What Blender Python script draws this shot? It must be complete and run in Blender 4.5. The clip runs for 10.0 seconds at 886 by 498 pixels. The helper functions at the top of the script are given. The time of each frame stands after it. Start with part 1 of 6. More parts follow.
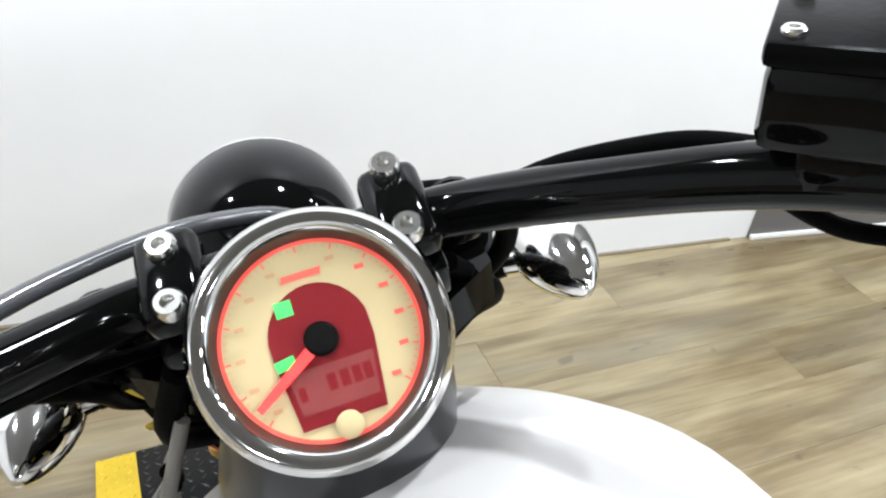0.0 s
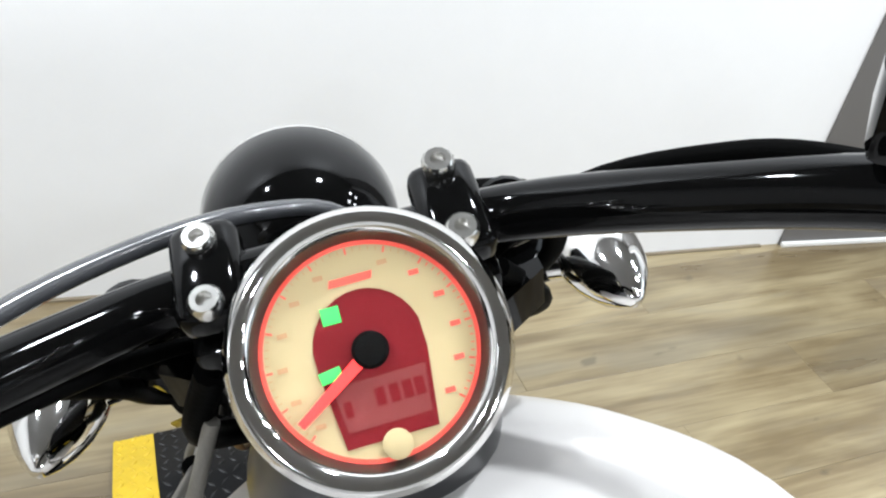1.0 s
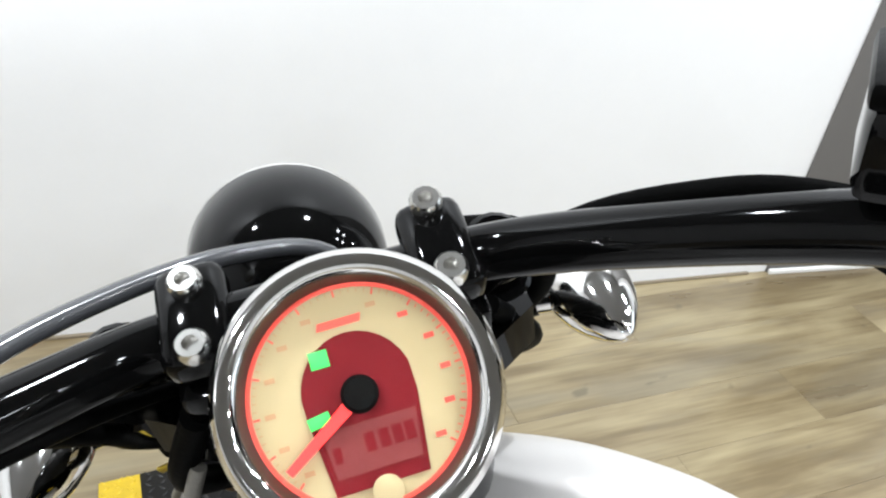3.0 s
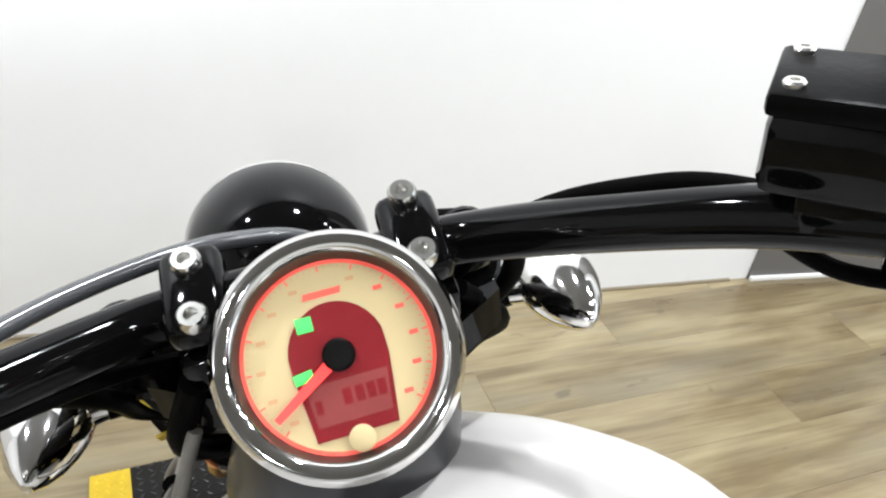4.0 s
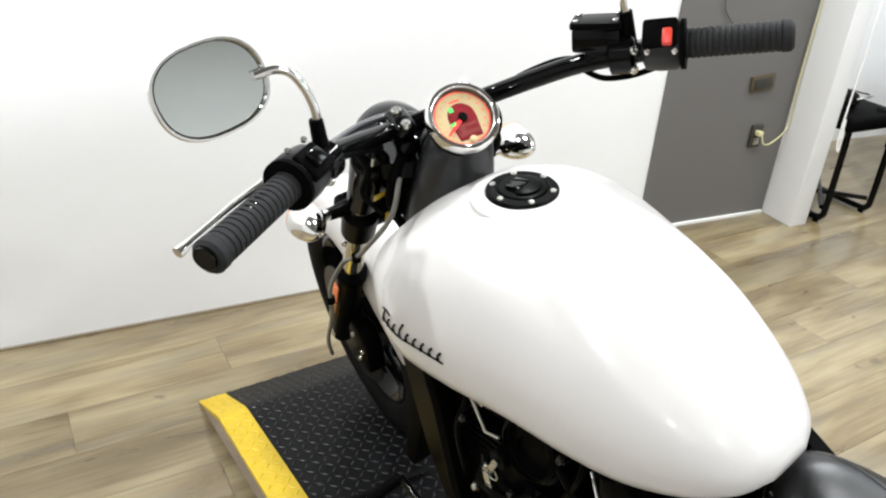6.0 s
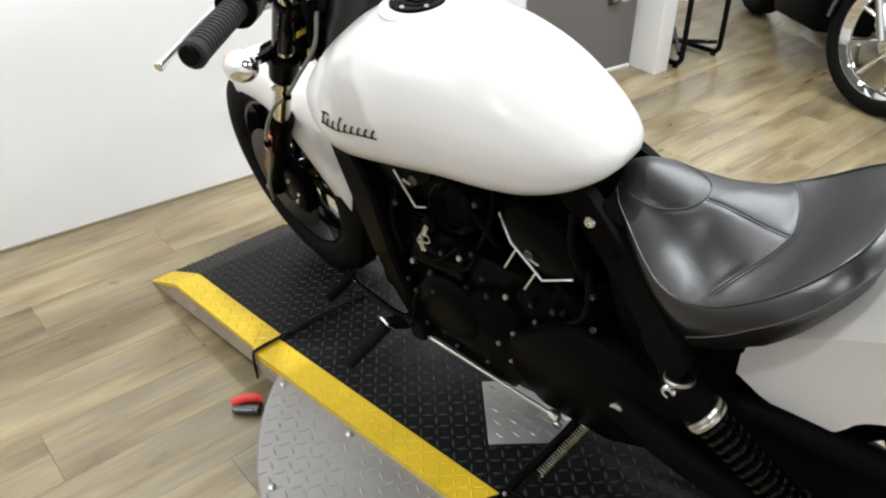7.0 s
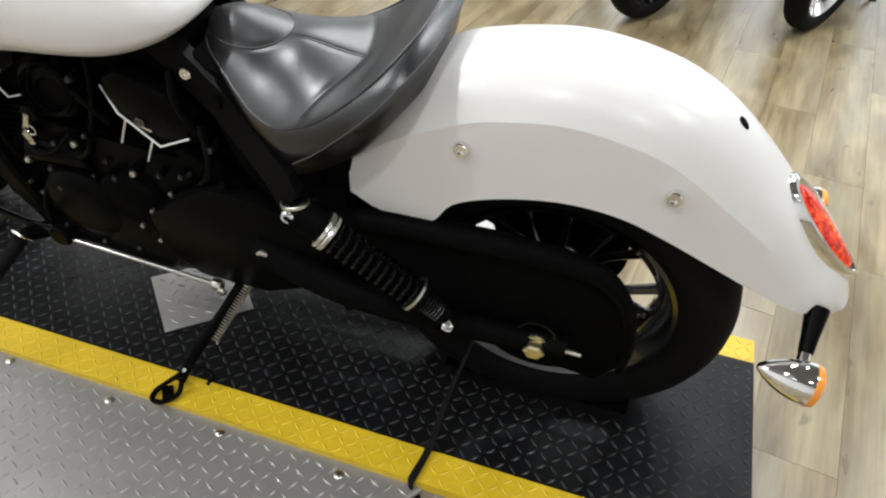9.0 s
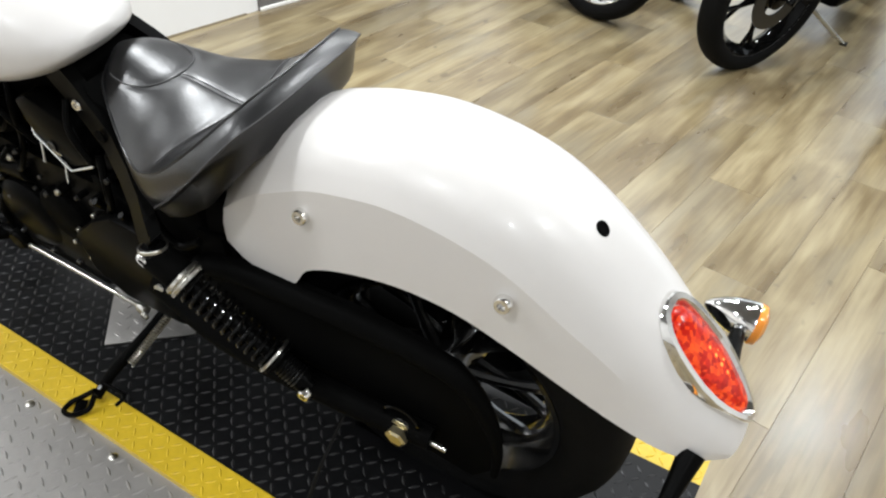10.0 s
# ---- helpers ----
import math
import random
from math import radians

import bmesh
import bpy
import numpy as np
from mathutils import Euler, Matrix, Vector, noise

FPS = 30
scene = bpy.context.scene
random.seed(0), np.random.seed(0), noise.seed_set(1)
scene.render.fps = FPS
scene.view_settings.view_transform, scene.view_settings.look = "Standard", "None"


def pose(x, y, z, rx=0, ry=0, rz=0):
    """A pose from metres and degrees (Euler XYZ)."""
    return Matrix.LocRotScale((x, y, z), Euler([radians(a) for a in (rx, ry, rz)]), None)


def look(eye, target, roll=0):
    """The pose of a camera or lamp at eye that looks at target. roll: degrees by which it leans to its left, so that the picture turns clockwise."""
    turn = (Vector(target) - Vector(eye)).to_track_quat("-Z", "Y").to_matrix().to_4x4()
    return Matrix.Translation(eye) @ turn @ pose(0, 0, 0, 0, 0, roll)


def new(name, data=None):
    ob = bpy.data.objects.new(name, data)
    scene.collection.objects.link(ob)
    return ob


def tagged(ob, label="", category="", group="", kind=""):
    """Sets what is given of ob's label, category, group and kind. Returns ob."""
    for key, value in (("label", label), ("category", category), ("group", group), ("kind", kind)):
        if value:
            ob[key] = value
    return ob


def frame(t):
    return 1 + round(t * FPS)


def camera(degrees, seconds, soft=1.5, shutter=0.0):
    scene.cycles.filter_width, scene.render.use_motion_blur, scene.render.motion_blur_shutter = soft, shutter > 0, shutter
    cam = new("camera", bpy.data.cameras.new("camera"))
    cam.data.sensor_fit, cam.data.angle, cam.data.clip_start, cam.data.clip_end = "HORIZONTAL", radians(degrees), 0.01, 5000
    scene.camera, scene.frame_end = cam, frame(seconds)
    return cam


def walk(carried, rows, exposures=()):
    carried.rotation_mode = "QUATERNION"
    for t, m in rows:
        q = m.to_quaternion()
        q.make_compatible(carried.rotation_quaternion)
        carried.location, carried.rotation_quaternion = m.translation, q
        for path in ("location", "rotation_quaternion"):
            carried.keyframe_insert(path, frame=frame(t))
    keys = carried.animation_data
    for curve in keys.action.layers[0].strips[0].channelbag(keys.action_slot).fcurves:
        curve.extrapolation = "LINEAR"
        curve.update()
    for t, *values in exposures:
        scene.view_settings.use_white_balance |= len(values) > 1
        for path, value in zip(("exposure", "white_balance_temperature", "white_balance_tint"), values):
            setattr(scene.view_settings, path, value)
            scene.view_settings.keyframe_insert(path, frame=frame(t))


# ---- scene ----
cam = camera(61.0, 10.0, 2.2)
PATH = [
    (0, (-0.208, 0.907, 1.298), (0.685, 2.268, 0.136), 6.6),
    (0.5, (-0.213, 0.923, 1.288), (0.641, 2.275, 0.087), 7.6),
    (1, (-0.21, 0.934, 1.287), (0.633, 2.306, 0.102), 8.1),
    (1.5, (-0.204, 0.938, 1.288), (0.658, 2.327, 0.136), 7.8),
    (2, (-0.206, 0.94, 1.288), (0.661, 2.341, 0.153), 8.0),
    (3.5, (-0.21, 0.931, 1.291), (0.69, 2.332, 0.183), 7.9),
    (4, (-0.221, 0.898, 1.305), (0.687, 2.302, 0.207), 8.7),
    (4.2, (-0.237, 0.869, 1.318), (0.594, 2.195, 0.332), 8.6),
    (4.5, (-0.282, 0.801, 1.341), (0.568, 2.245, 0.249), 4.8),
    (4.8, (-0.323, 0.755, 1.354), (0.469, 2.079, 0.333), 2.2),
    (5, (-0.356, 0.731, 1.36), (0.664, 2.129, 0.357), 5.0),
    (5.2, (-0.425, 0.691, 1.367), (0.704, 2.072, 0.462), 3.9),
    (6.3, (-0.856, 0.232, 1.427), (0.246, 1.591, 0.459), 3.3),
    (6.5, (-0.907, 0.177, 1.417), (0.195, 1.508, 0.411), 1.4),
    (6.7, (-0.998, 0.123, 1.404), (0.080, 1.295, 0.461), 1.9),
    (7, (-1.032, 0.108, 1.382), (0.204, 1.223, 0.272), -0.1),
    (7.3, (-1.063, 0.060, 1.355), (0.148, 0.958, 0.283), 1.8),
    (7.5, (-1.042, 0.051, 1.348), (0.307, 0.928, 0.16), 2.5),
    (8, (-1.045, 0.003, 1.333), (0.383, 0.706, 0.122), 3.1),
    (8.5, (-1.052, -0.039, 1.317), (0.403, 0.538, 0.072), 2.3),
    (9, (-1.045, -0.097, 1.312), (0.445, 0.348, 0.054), 3.2),
    (9.2, (-1.013, -0.139, 1.321), (0.357, 0.202, 0.125), 3.8),
    (9.5, (-0.935, -0.25, 1.314), (0.508, 0.254, 0.025), 0.4),
    (9.7, (-0.871, -0.345, 1.321), (0.446, 0.281, 0.183), 2.0),
    (9.8, (-0.831, -0.384, 1.338), (0.492, 0.253, 0.212), 3.5),
    (10, (-0.754, -0.423, 1.342), (0.597, 0.374, 0.101), 2.3),
]
# the clip's camera sets its white a little cooler at first
walk(cam, [(t, look(eye, target, roll)) for t, eye, target, roll in PATH],
     [(0, 0.02, 6180, 10), (2, 0.0, 6180, 10), (4, 0.0, 6350, 10), (5, -0.01, 6450, 10), (7, -0.02, 6450, 10), (10, 0.0, 6450, 10)])

# ---- light and exposure ----
world = bpy.data.worlds.new("world")
scene.world = world
world.use_nodes = True
world.node_tree.nodes["Background"].inputs[0].default_value = (1.0, 1.0, 1.0, 1)
world.node_tree.nodes["Background"].inputs[1].default_value = 0.08
LAMP_POWER = 26.0


# ---- materials ----
def material(name, base, rough=0.5, metal=0.0, coat=0.0, bump=0.0, grain=40.0, vary=0.12, stain=0.10, spec=0.5, stretch=(1, 1, 1), rnd=0.0):
    m = bpy.data.materials.new(name)
    m.use_nodes = True
    nt = m.node_tree
    n, l = nt.nodes, nt.links
    b = n["Principled BSDF"]
    b.inputs["Roughness"].default_value = rough
    b.inputs["Metallic"].default_value = metal
    b.inputs["Coat Weight"].default_value = coat
    b.inputs["Coat Roughness"].default_value = 0.04
    b.inputs["Specular IOR Level"].default_value = spec
    tc = n.new("ShaderNodeTexCoord")
    mp = n.new("ShaderNodeMapping")
    mp.inputs["Scale"].default_value = stretch
    l.new(tc.outputs["Object"], mp.inputs[0])
    fine = n.new("ShaderNodeTexNoise")
    fine.inputs["Scale"].default_value = grain
    fine.inputs["Detail"].default_value = 6
    l.new(mp.outputs[0], fine.inputs["Vector"])
    broad = n.new("ShaderNodeTexNoise")
    broad.inputs["Scale"].default_value = grain / 9
    broad.inputs["Detail"].default_value = 3
    l.new(mp.outputs[0], broad.inputs["Vector"])
    add = n.new("ShaderNodeMath")
    add.operation = "MULTIPLY_ADD"
    add.inputs[1].default_value = vary
    l.new(fine.outputs[0], add.inputs[0])
    add2 = n.new("ShaderNodeMath")
    add2.operation = "MULTIPLY_ADD"
    add2.inputs[1].default_value = stain
    l.new(broad.outputs[0], add2.inputs[0])
    add2.inputs[2].default_value = 1.0 - 0.5 * (vary + stain)
    l.new(add2.outputs[0], add.inputs[2])
    last = add.outputs[0]
    if rnd:
        oi = n.new("ShaderNodeObjectInfo")
        r = n.new("ShaderNodeMath")
        r.operation = "MULTIPLY_ADD"
        r.inputs[1].default_value = rnd
        r.inputs[2].default_value = 1 - rnd / 2
        l.new(oi.outputs["Random"], r.inputs[0])
        x = n.new("ShaderNodeMath")
        x.operation = "MULTIPLY"
        l.new(r.outputs[0], x.inputs[0])
        l.new(last, x.inputs[1])
        last = x.outputs[0]
    mul = n.new("ShaderNodeVectorMath")
    mul.operation = "SCALE"
    mul.inputs[0].default_value = base
    l.new(last, mul.inputs["Scale"])
    l.new(mul.outputs[0], b.inputs["Base Color"])
    rr = n.new("ShaderNodeMath")
    rr.operation = "MULTIPLY_ADD"
    rr.inputs[1].default_value = 0.25 * rough
    rr.inputs[2].default_value = 0.87 * rough
    l.new(broad.outputs[0], rr.inputs[0])
    l.new(rr.outputs[0], b.inputs["Roughness"])
    if bump:
        bp = n.new("ShaderNodeBump")
        bp.inputs["Strength"].default_value = bump
        bp.inputs["Distance"].default_value = 0.002
        l.new(fine.outputs[0], bp.inputs["Height"])
        l.new(bp.outputs[0], b.inputs["Normal"])
    return m


def glow(name, colour, strength, base=1.0):
    m = bpy.data.materials.new(name)
    m.use_nodes = True
    b = m.node_tree.nodes["Principled BSDF"]
    b.inputs["Base Color"].default_value = (*[c * base for c in colour], 1)
    b.inputs["Emission Color"].default_value = (*colour, 1)
    b.inputs["Emission Strength"].default_value = strength
    return m


def glass(name, tint=(1, 1, 1), ior=1.45, rough=0.0):
    m = bpy.data.materials.new(name)
    m.use_nodes = True
    b = m.node_tree.nodes["Principled BSDF"]
    b.inputs["Base Color"].default_value = (*tint, 1)
    b.inputs["Transmission Weight"].default_value = 1
    b.inputs["Roughness"].default_value = rough
    b.inputs["IOR"].default_value = ior
    return m


WHITE_PAINT = material("white_pearl_paint", (0.62, 0.598, 0.578), 0.34, coat=0.15, vary=0.02, stain=0.03, grain=60, spec=0.4)
BLACK_GLOSS = material("black_gloss_paint", (0.002, 0.002, 0.002), 0.055, vary=0.2, stain=0.2, spec=0.14)
WHEEL_BLACK = material("black_wheel_lacquer", (0.003, 0.003, 0.003), 0.18, coat=0.3, bump=0.05, grain=120, vary=0.2, stain=0.2, spec=0.8)
BLACK_SATIN = material("black_satin_metal", (0.0023, 0.0023, 0.0022), 0.30, bump=0.10, grain=220, vary=0.3, stain=0.3, spec=0.028)
BLACK_MATT = material("black_matt_plastic", (0.003, 0.003, 0.0029), 0.45, bump=0.15, grain=300, vary=0.3, stain=0.3, spec=0.008)
CHROME = material("chrome", (0.78, 0.77, 0.75), 0.06, metal=1.0, vary=0.02, stain=0.03)
STEEL = material("zinc_steel", (0.55, 0.54, 0.50), 0.28, metal=1.0, vary=0.1, stain=0.15, grain=90)
BRASS = material("yellow_zinc", (0.62, 0.55, 0.36), 0.3, metal=1.0, vary=0.1, stain=0.2, grain=120)
RUBBER = material("tyre_rubber", (0.0045, 0.0045, 0.0045), 0.7, bump=0.2, grain=260, vary=0.3, stain=0.3, spec=0.07)
GRIP_RUBBER = material("grip_rubber", (0.013, 0.013, 0.0135), 0.7, bump=0.2, grain=320, vary=0.25, stain=0.2, spec=0.3)
LEATHER = material("black_leather", (0.004, 0.004, 0.0046), 0.33, bump=0.12, grain=260, vary=0.3, stain=0.3, spec=0.66)
STITCH = material("grey_thread", (0.060, 0.059, 0.060), 0.8)
SILVER_CUT = material("machined_aluminium", (0.80, 0.80, 0.78), 0.3, metal=0.75, vary=0.05, stain=0.05)
AMBER = material("amber_lens", (0.75, 0.26, 0.03), 0.2, coat=0.5, vary=0.05)
RED_LENS = material("red_lens", (0.20, 0.003, 0.002), 0.18, vary=0.25, stain=0.2, grain=160, spec=0.25)


def lit_lens(m):
    """The lamp behind the lens is on: many small facets, some brighter than others."""
    n, l = m.node_tree.nodes, m.node_tree.links
    b = n["Principled BSDF"]
    tc = n.new("ShaderNodeTexCoord")
    cell = n.new("ShaderNodeTexVoronoi")
    cell.inputs["Scale"].default_value = 150
    l.new(tc.outputs["Object"], cell.inputs["Vector"])
    broad = n.new("ShaderNodeTexNoise")
    broad.inputs["Scale"].default_value = 22
    l.new(tc.outputs["Object"], broad.inputs["Vector"])
    ramp = n.new("ShaderNodeValToRGB")
    e = ramp.color_ramp.elements
    e[0].position, e[0].color = 0.25, (0.16, 0.004, 0.002, 1)
    e[1].position, e[1].color = 0.85, (1.0, 0.13, 0.015, 1)
    k = e.new(0.55)
    k.color = (0.60, 0.025, 0.008, 1)
    sep = n.new("ShaderNodeSeparateColor")
    l.new(cell.outputs["Color"], sep.inputs[0])
    mix = n.new("ShaderNodeMath")
    mix.operation = "MULTIPLY_ADD"
    mix.inputs[1].default_value = 0.5
    half = n.new("ShaderNodeMath")
    half.operation = "MULTIPLY"
    half.inputs[1].default_value = 0.62
    l.new(broad.outputs[0], half.inputs[0])
    l.new(sep.outputs[0], mix.inputs[0])
    l.new(half.outputs[0], mix.inputs[2])
    l.new(mix.outputs[0], ramp.inputs[0])
    l.new(ramp.outputs[0], b.inputs["Emission Color"])
    b.inputs["Emission Strength"].default_value = 0.85


lit_lens(RED_LENS)
RED_GLOW = glow("red_lamp_light", (1.0, 0.15, 0.02), 2.2)
RED_SWITCH = material("red_plastic", (0.72, 0.05, 0.03), 0.35, vary=0.03)
CREAM = material("cream_dial", (0.34, 0.27, 0.145), 0.6, spec=0.1, vary=0.03, stain=0.04)
MAROON = material("maroon_dial", (0.105, 0.006, 0.008), 0.6, spec=0.05, vary=0.06)
LCD = material("lcd_panel", (0.125, 0.024, 0.022), 0.5, spec=0.1, vary=0.05)
DIAL_RED = material("dial_red_print", (0.62, 0.05, 0.025), 0.5, vary=0.03)
DIAL_DARK = material("dial_dark_print", (0.32, 0.17, 0.07), 0.5, vary=0.03)
NEEDLE = glow("needle_red", (0.85, 0.014, 0.010), 0.9)
GREEN_LIGHT = glow("green_indicator", (0.06, 0.85, 0.13), 1.5, 0.02)
LENS_GLASS = glass("gauge_glass", ior=1.30)
PANE_GLASS = glass("window_glass")
MIRROR = material("mirror_glass", (0.62, 0.66, 0.64), 0.01, metal=1.0, vary=0.01, stain=0.01)
FORK_TUBE = material("fork_chrome", (0.66, 0.62, 0.52), 0.12, metal=1.0, vary=0.05, stain=0.1)
GREY_CABLE = material("grey_cable_sheath", (0.055, 0.056, 0.060), 0.22, coat=0.3, vary=0.15, stain=0.2)
POD_PLASTIC = material("dark_grey_plastic", (0.012, 0.012, 0.013), 0.38, bump=0.1, grain=300, vary=0.2, stain=0.2, spec=0.3)
CABLE = material("braided_cable", (0.16, 0.15, 0.13), 0.5, bump=0.3, grain=500)
ORANGE = material("orange_reflector", (0.80, 0.22, 0.08), 0.35)
TREAD_BLACK = material("black_tread_plate", (0.0045, 0.0045, 0.005), 0.42, bump=0.2, grain=120, vary=0.4, stain=0.6, spec=0.16)
# worn lozenges of the black plate; their grey highlight is partly in the lighter colour
TREAD_WORN_GLINT = material("worn_black_tread_glint", (0.014, 0.014, 0.0145), 0.36, bump=0.1, grain=60, vary=0.5, stain=0.8, spec=0.35)
TREAD_YELLOW = material("yellow_painted_tread_plate", (0.60, 0.41, 0.015), 0.42, bump=0.2, grain=70, vary=0.30, stain=0.38)
TREAD_SILVER = material("aluminium_tread_plate", (0.30, 0.288, 0.275), 0.40, metal=0.5, bump=0.15, grain=90, vary=0.15, stain=0.25)
SIDE_GREY = material("worn_side_edge", (0.30, 0.24, 0.19), 0.6, bump=0.4, grain=60, vary=0.4, stain=0.5)
WALL_WHITE = material("white_wall_paint", (0.80, 0.80, 0.80), 0.7, bump=0.05, grain=150, vary=0.02, stain=0.03)
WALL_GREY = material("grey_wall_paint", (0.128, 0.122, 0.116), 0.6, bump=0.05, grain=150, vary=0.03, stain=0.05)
BASE_WHITE = material("white_trim_paint", (0.80, 0.79, 0.76), 0.5, vary=0.03)
CEILING = material("dark_ceiling_paint", (0.17, 0.17, 0.17), 0.8, vary=0.03)
SEAM = material("floor_joint", (0.19, 0.155, 0.105), 0.8)
PLUG = material("dark_plate", (0.03, 0.028, 0.022), 0.5)
BROWN_BOX = material("bronze_plate", (0.075, 0.056, 0.03), 0.5)
YELLOW_CORD = material("yellow_cord", (0.60, 0.55, 0.30), 0.6)
RED_STRAP = material("red_strap", (0.55, 0.03, 0.02), 0.6)
WEBBING = material("black_webbing", (0.004, 0.004, 0.004), 0.8, bump=0.3, grain=400, spec=0.12)
BOLT_STEEL = material("bolt_steel", (0.70, 0.69, 0.66), 0.22, metal=1.0, vary=0.08, stain=0.1)


NACELLE_GREY = material("dark_grey_cover", (0.010, 0.0105, 0.012), 0.30, vary=0.1, stain=0.15)


def wood():
    """Pale oak vinyl planks: long streaks along the board, darker blotches, each board a little different."""
    m = bpy.data.materials.new("oak_vinyl_plank")
    m.use_nodes = True
    nt = m.node_tree
    n, l = nt.nodes, nt.links
    b = n["Principled BSDF"]
    b.inputs["Specular IOR Level"].default_value = 0.85
    tc = n.new("ShaderNodeTexCoord")
    oi = n.new("ShaderNodeObjectInfo")
    off = n.new("ShaderNodeVectorMath")
    off.operation = "SCALE"
    off.inputs[0].default_value = (31.0, 17.0, 5.0)
    l.new(oi.outputs["Random"], off.inputs["Scale"])
    mv = n.new("ShaderNodeVectorMath")
    l.new(tc.outputs["Object"], mv.inputs[0])
    l.new(off.outputs[0], mv.inputs[1])

    def streak(scale, sx, sy, detail, distort):
        mp = n.new("ShaderNodeMapping")
        mp.inputs["Scale"].default_value = (sx, sy, 1)
        l.new(mv.outputs[0], mp.inputs[0])
        t = n.new("ShaderNodeTexNoise")
        t.inputs["Scale"].default_value = scale
        t.inputs["Detail"].default_value = detail
        t.inputs["Distortion"].default_value = distort
        l.new(mp.outputs[0], t.inputs["Vector"])
        return t.outputs[0]

    fine = streak(5, 0.8, 15, 7, 0.3)
    wide = streak(1.7, 1.3, 6.0, 4, 0.35)
    mix = n.new("ShaderNodeMath")
    mix.operation = "MULTIPLY_ADD"
    mix.inputs[1].default_value = 0.72
    l.new(wide, mix.inputs[0])
    half = n.new("ShaderNodeMath")
    half.operation = "MULTIPLY"
    half.inputs[1].default_value = 0.28
    l.new(fine, half.inputs[0])
    l.new(half.outputs[0], mix.inputs[2])
    ramp = n.new("ShaderNodeValToRGB")
    e = ramp.color_ramp.elements
    e[0].position, e[0].color = 0.30, (0.116, 0.082, 0.040, 1)
    e[1].position, e[1].color = 0.66, (0.318, 0.262, 0.150, 1)
    for at, colour in ((0.43, (0.165, 0.122, 0.061, 1)), (0.50, (0.214, 0.166, 0.088, 1)), (0.57, (0.263, 0.210, 0.116, 1))):
        e.new(at).color = colour
    l.new(mix.outputs[0], ramp.inputs[0])
    # greyer patches and small dark knots
    patch = n.new("ShaderNodeMapRange")
    patch.inputs["From Min"].default_value, patch.inputs["From Max"].default_value = 0.50, 0.66
    patch.inputs["To Max"].default_value = 0.40
    l.new(streak(1.6, 1.2, 5.0, 3, 0.8), patch.inputs["Value"])
    grey = n.new("ShaderNodeMix")
    grey.data_type = "RGBA"
    grey.inputs["B"].default_value = (0.180, 0.162, 0.120, 1)
    l.new(patch.outputs[0], grey.inputs["Factor"])
    l.new(ramp.outputs[0], grey.inputs["A"])
    knot = n.new("ShaderNodeMapRange")
    knot.inputs["From Min"].default_value, knot.inputs["From Max"].default_value = 0.70, 0.76
    knot.inputs["To Max"].default_value = 0.5
    l.new(streak(7, 1.2, 2.4, 2, 0.3), knot.inputs["Value"])
    dark = n.new("ShaderNodeMix")
    dark.data_type = "RGBA"
    dark.inputs["B"].default_value = (0.060, 0.045, 0.028, 1)
    l.new(knot.outputs[0], dark.inputs["Factor"])
    l.new(grey.outputs["Result"], dark.inputs["A"])
    gloss = n.new("ShaderNodeMapRange")
    gloss.inputs["To Min"].default_value, gloss.inputs["To Max"].default_value = 0.24, 0.34
    l.new(wide, gloss.inputs["Value"])
    l.new(gloss.outputs[0], b.inputs["Roughness"])
    tone = n.new("ShaderNodeMath")
    tone.operation = "MULTIPLY_ADD"
    tone.inputs[1].default_value = 0.26
    tone.inputs[2].default_value = 0.87
    l.new(oi.outputs["Random"], tone.inputs[0])
    sc = n.new("ShaderNodeVectorMath")
    sc.operation = "SCALE"
    l.new(dark.outputs["Result"], sc.inputs[0])
    l.new(tone.outputs[0], sc.inputs["Scale"])
    l.new(sc.outputs[0], b.inputs["Base Color"])
    bp = n.new("ShaderNodeBump")
    bp.inputs["Strength"].default_value = 0.12
    bp.inputs["Distance"].default_value = 0.002
    l.new(fine, bp.inputs["Height"])
    l.new(bp.outputs[0], b.inputs["Normal"])
    return m


WOOD = wood()
DISC_STEEL = material("blackened_disc_steel", (0.020, 0.019, 0.018), 0.35, metal=0.6, vary=0.2, stain=0.3, spec=0.2)
BRONZE = material("bronze_anodised", (0.42, 0.25, 0.10), 0.35, metal=0.8, vary=0.1, stain=0.2)
DARK_STEEL = material("dark_steel", (0.10, 0.10, 0.10), 0.35, metal=1.0, vary=0.15, stain=0.2)


# ---- mesh helpers ----
def part(name, bm, mat, parent=None, label="", sharp=40.0):
    me = bpy.data.meshes.new(name)
    bmesh.ops.recalc_face_normals(bm, faces=bm.faces[:])
    lim = radians(sharp)
    for f in bm.faces:
        f.smooth = True
    for e in bm.edges:
        if len(e.link_faces) == 2 and e.calc_face_angle(0) > lim:
            e.smooth = False
    bm.to_mesh(me)
    bm.free()
    me.materials.append(mat)
    ob = new(name, me)
    if parent is not None:
        ob.parent = parent
    if label:
        tagged(ob, label)
    return ob


def shared(name, me, parent, m, label=""):
    ob = new(name, me)
    ob.parent = parent
    ob.matrix_basis = m
    if label:
        tagged(ob, label)
    return ob


def xf(bm, m):
    bmesh.ops.transform(bm, matrix=m, verts=bm.verts[:])
    return bm


def join(*bms):
    """Several bmeshes of one piece as one."""
    out = bms[0]
    for b in bms[1:]:
        me = bpy.data.meshes.new("tmp")
        b.to_mesh(me)
        b.free()
        out.from_mesh(me)
        bpy.data.meshes.remove(me)
    return out


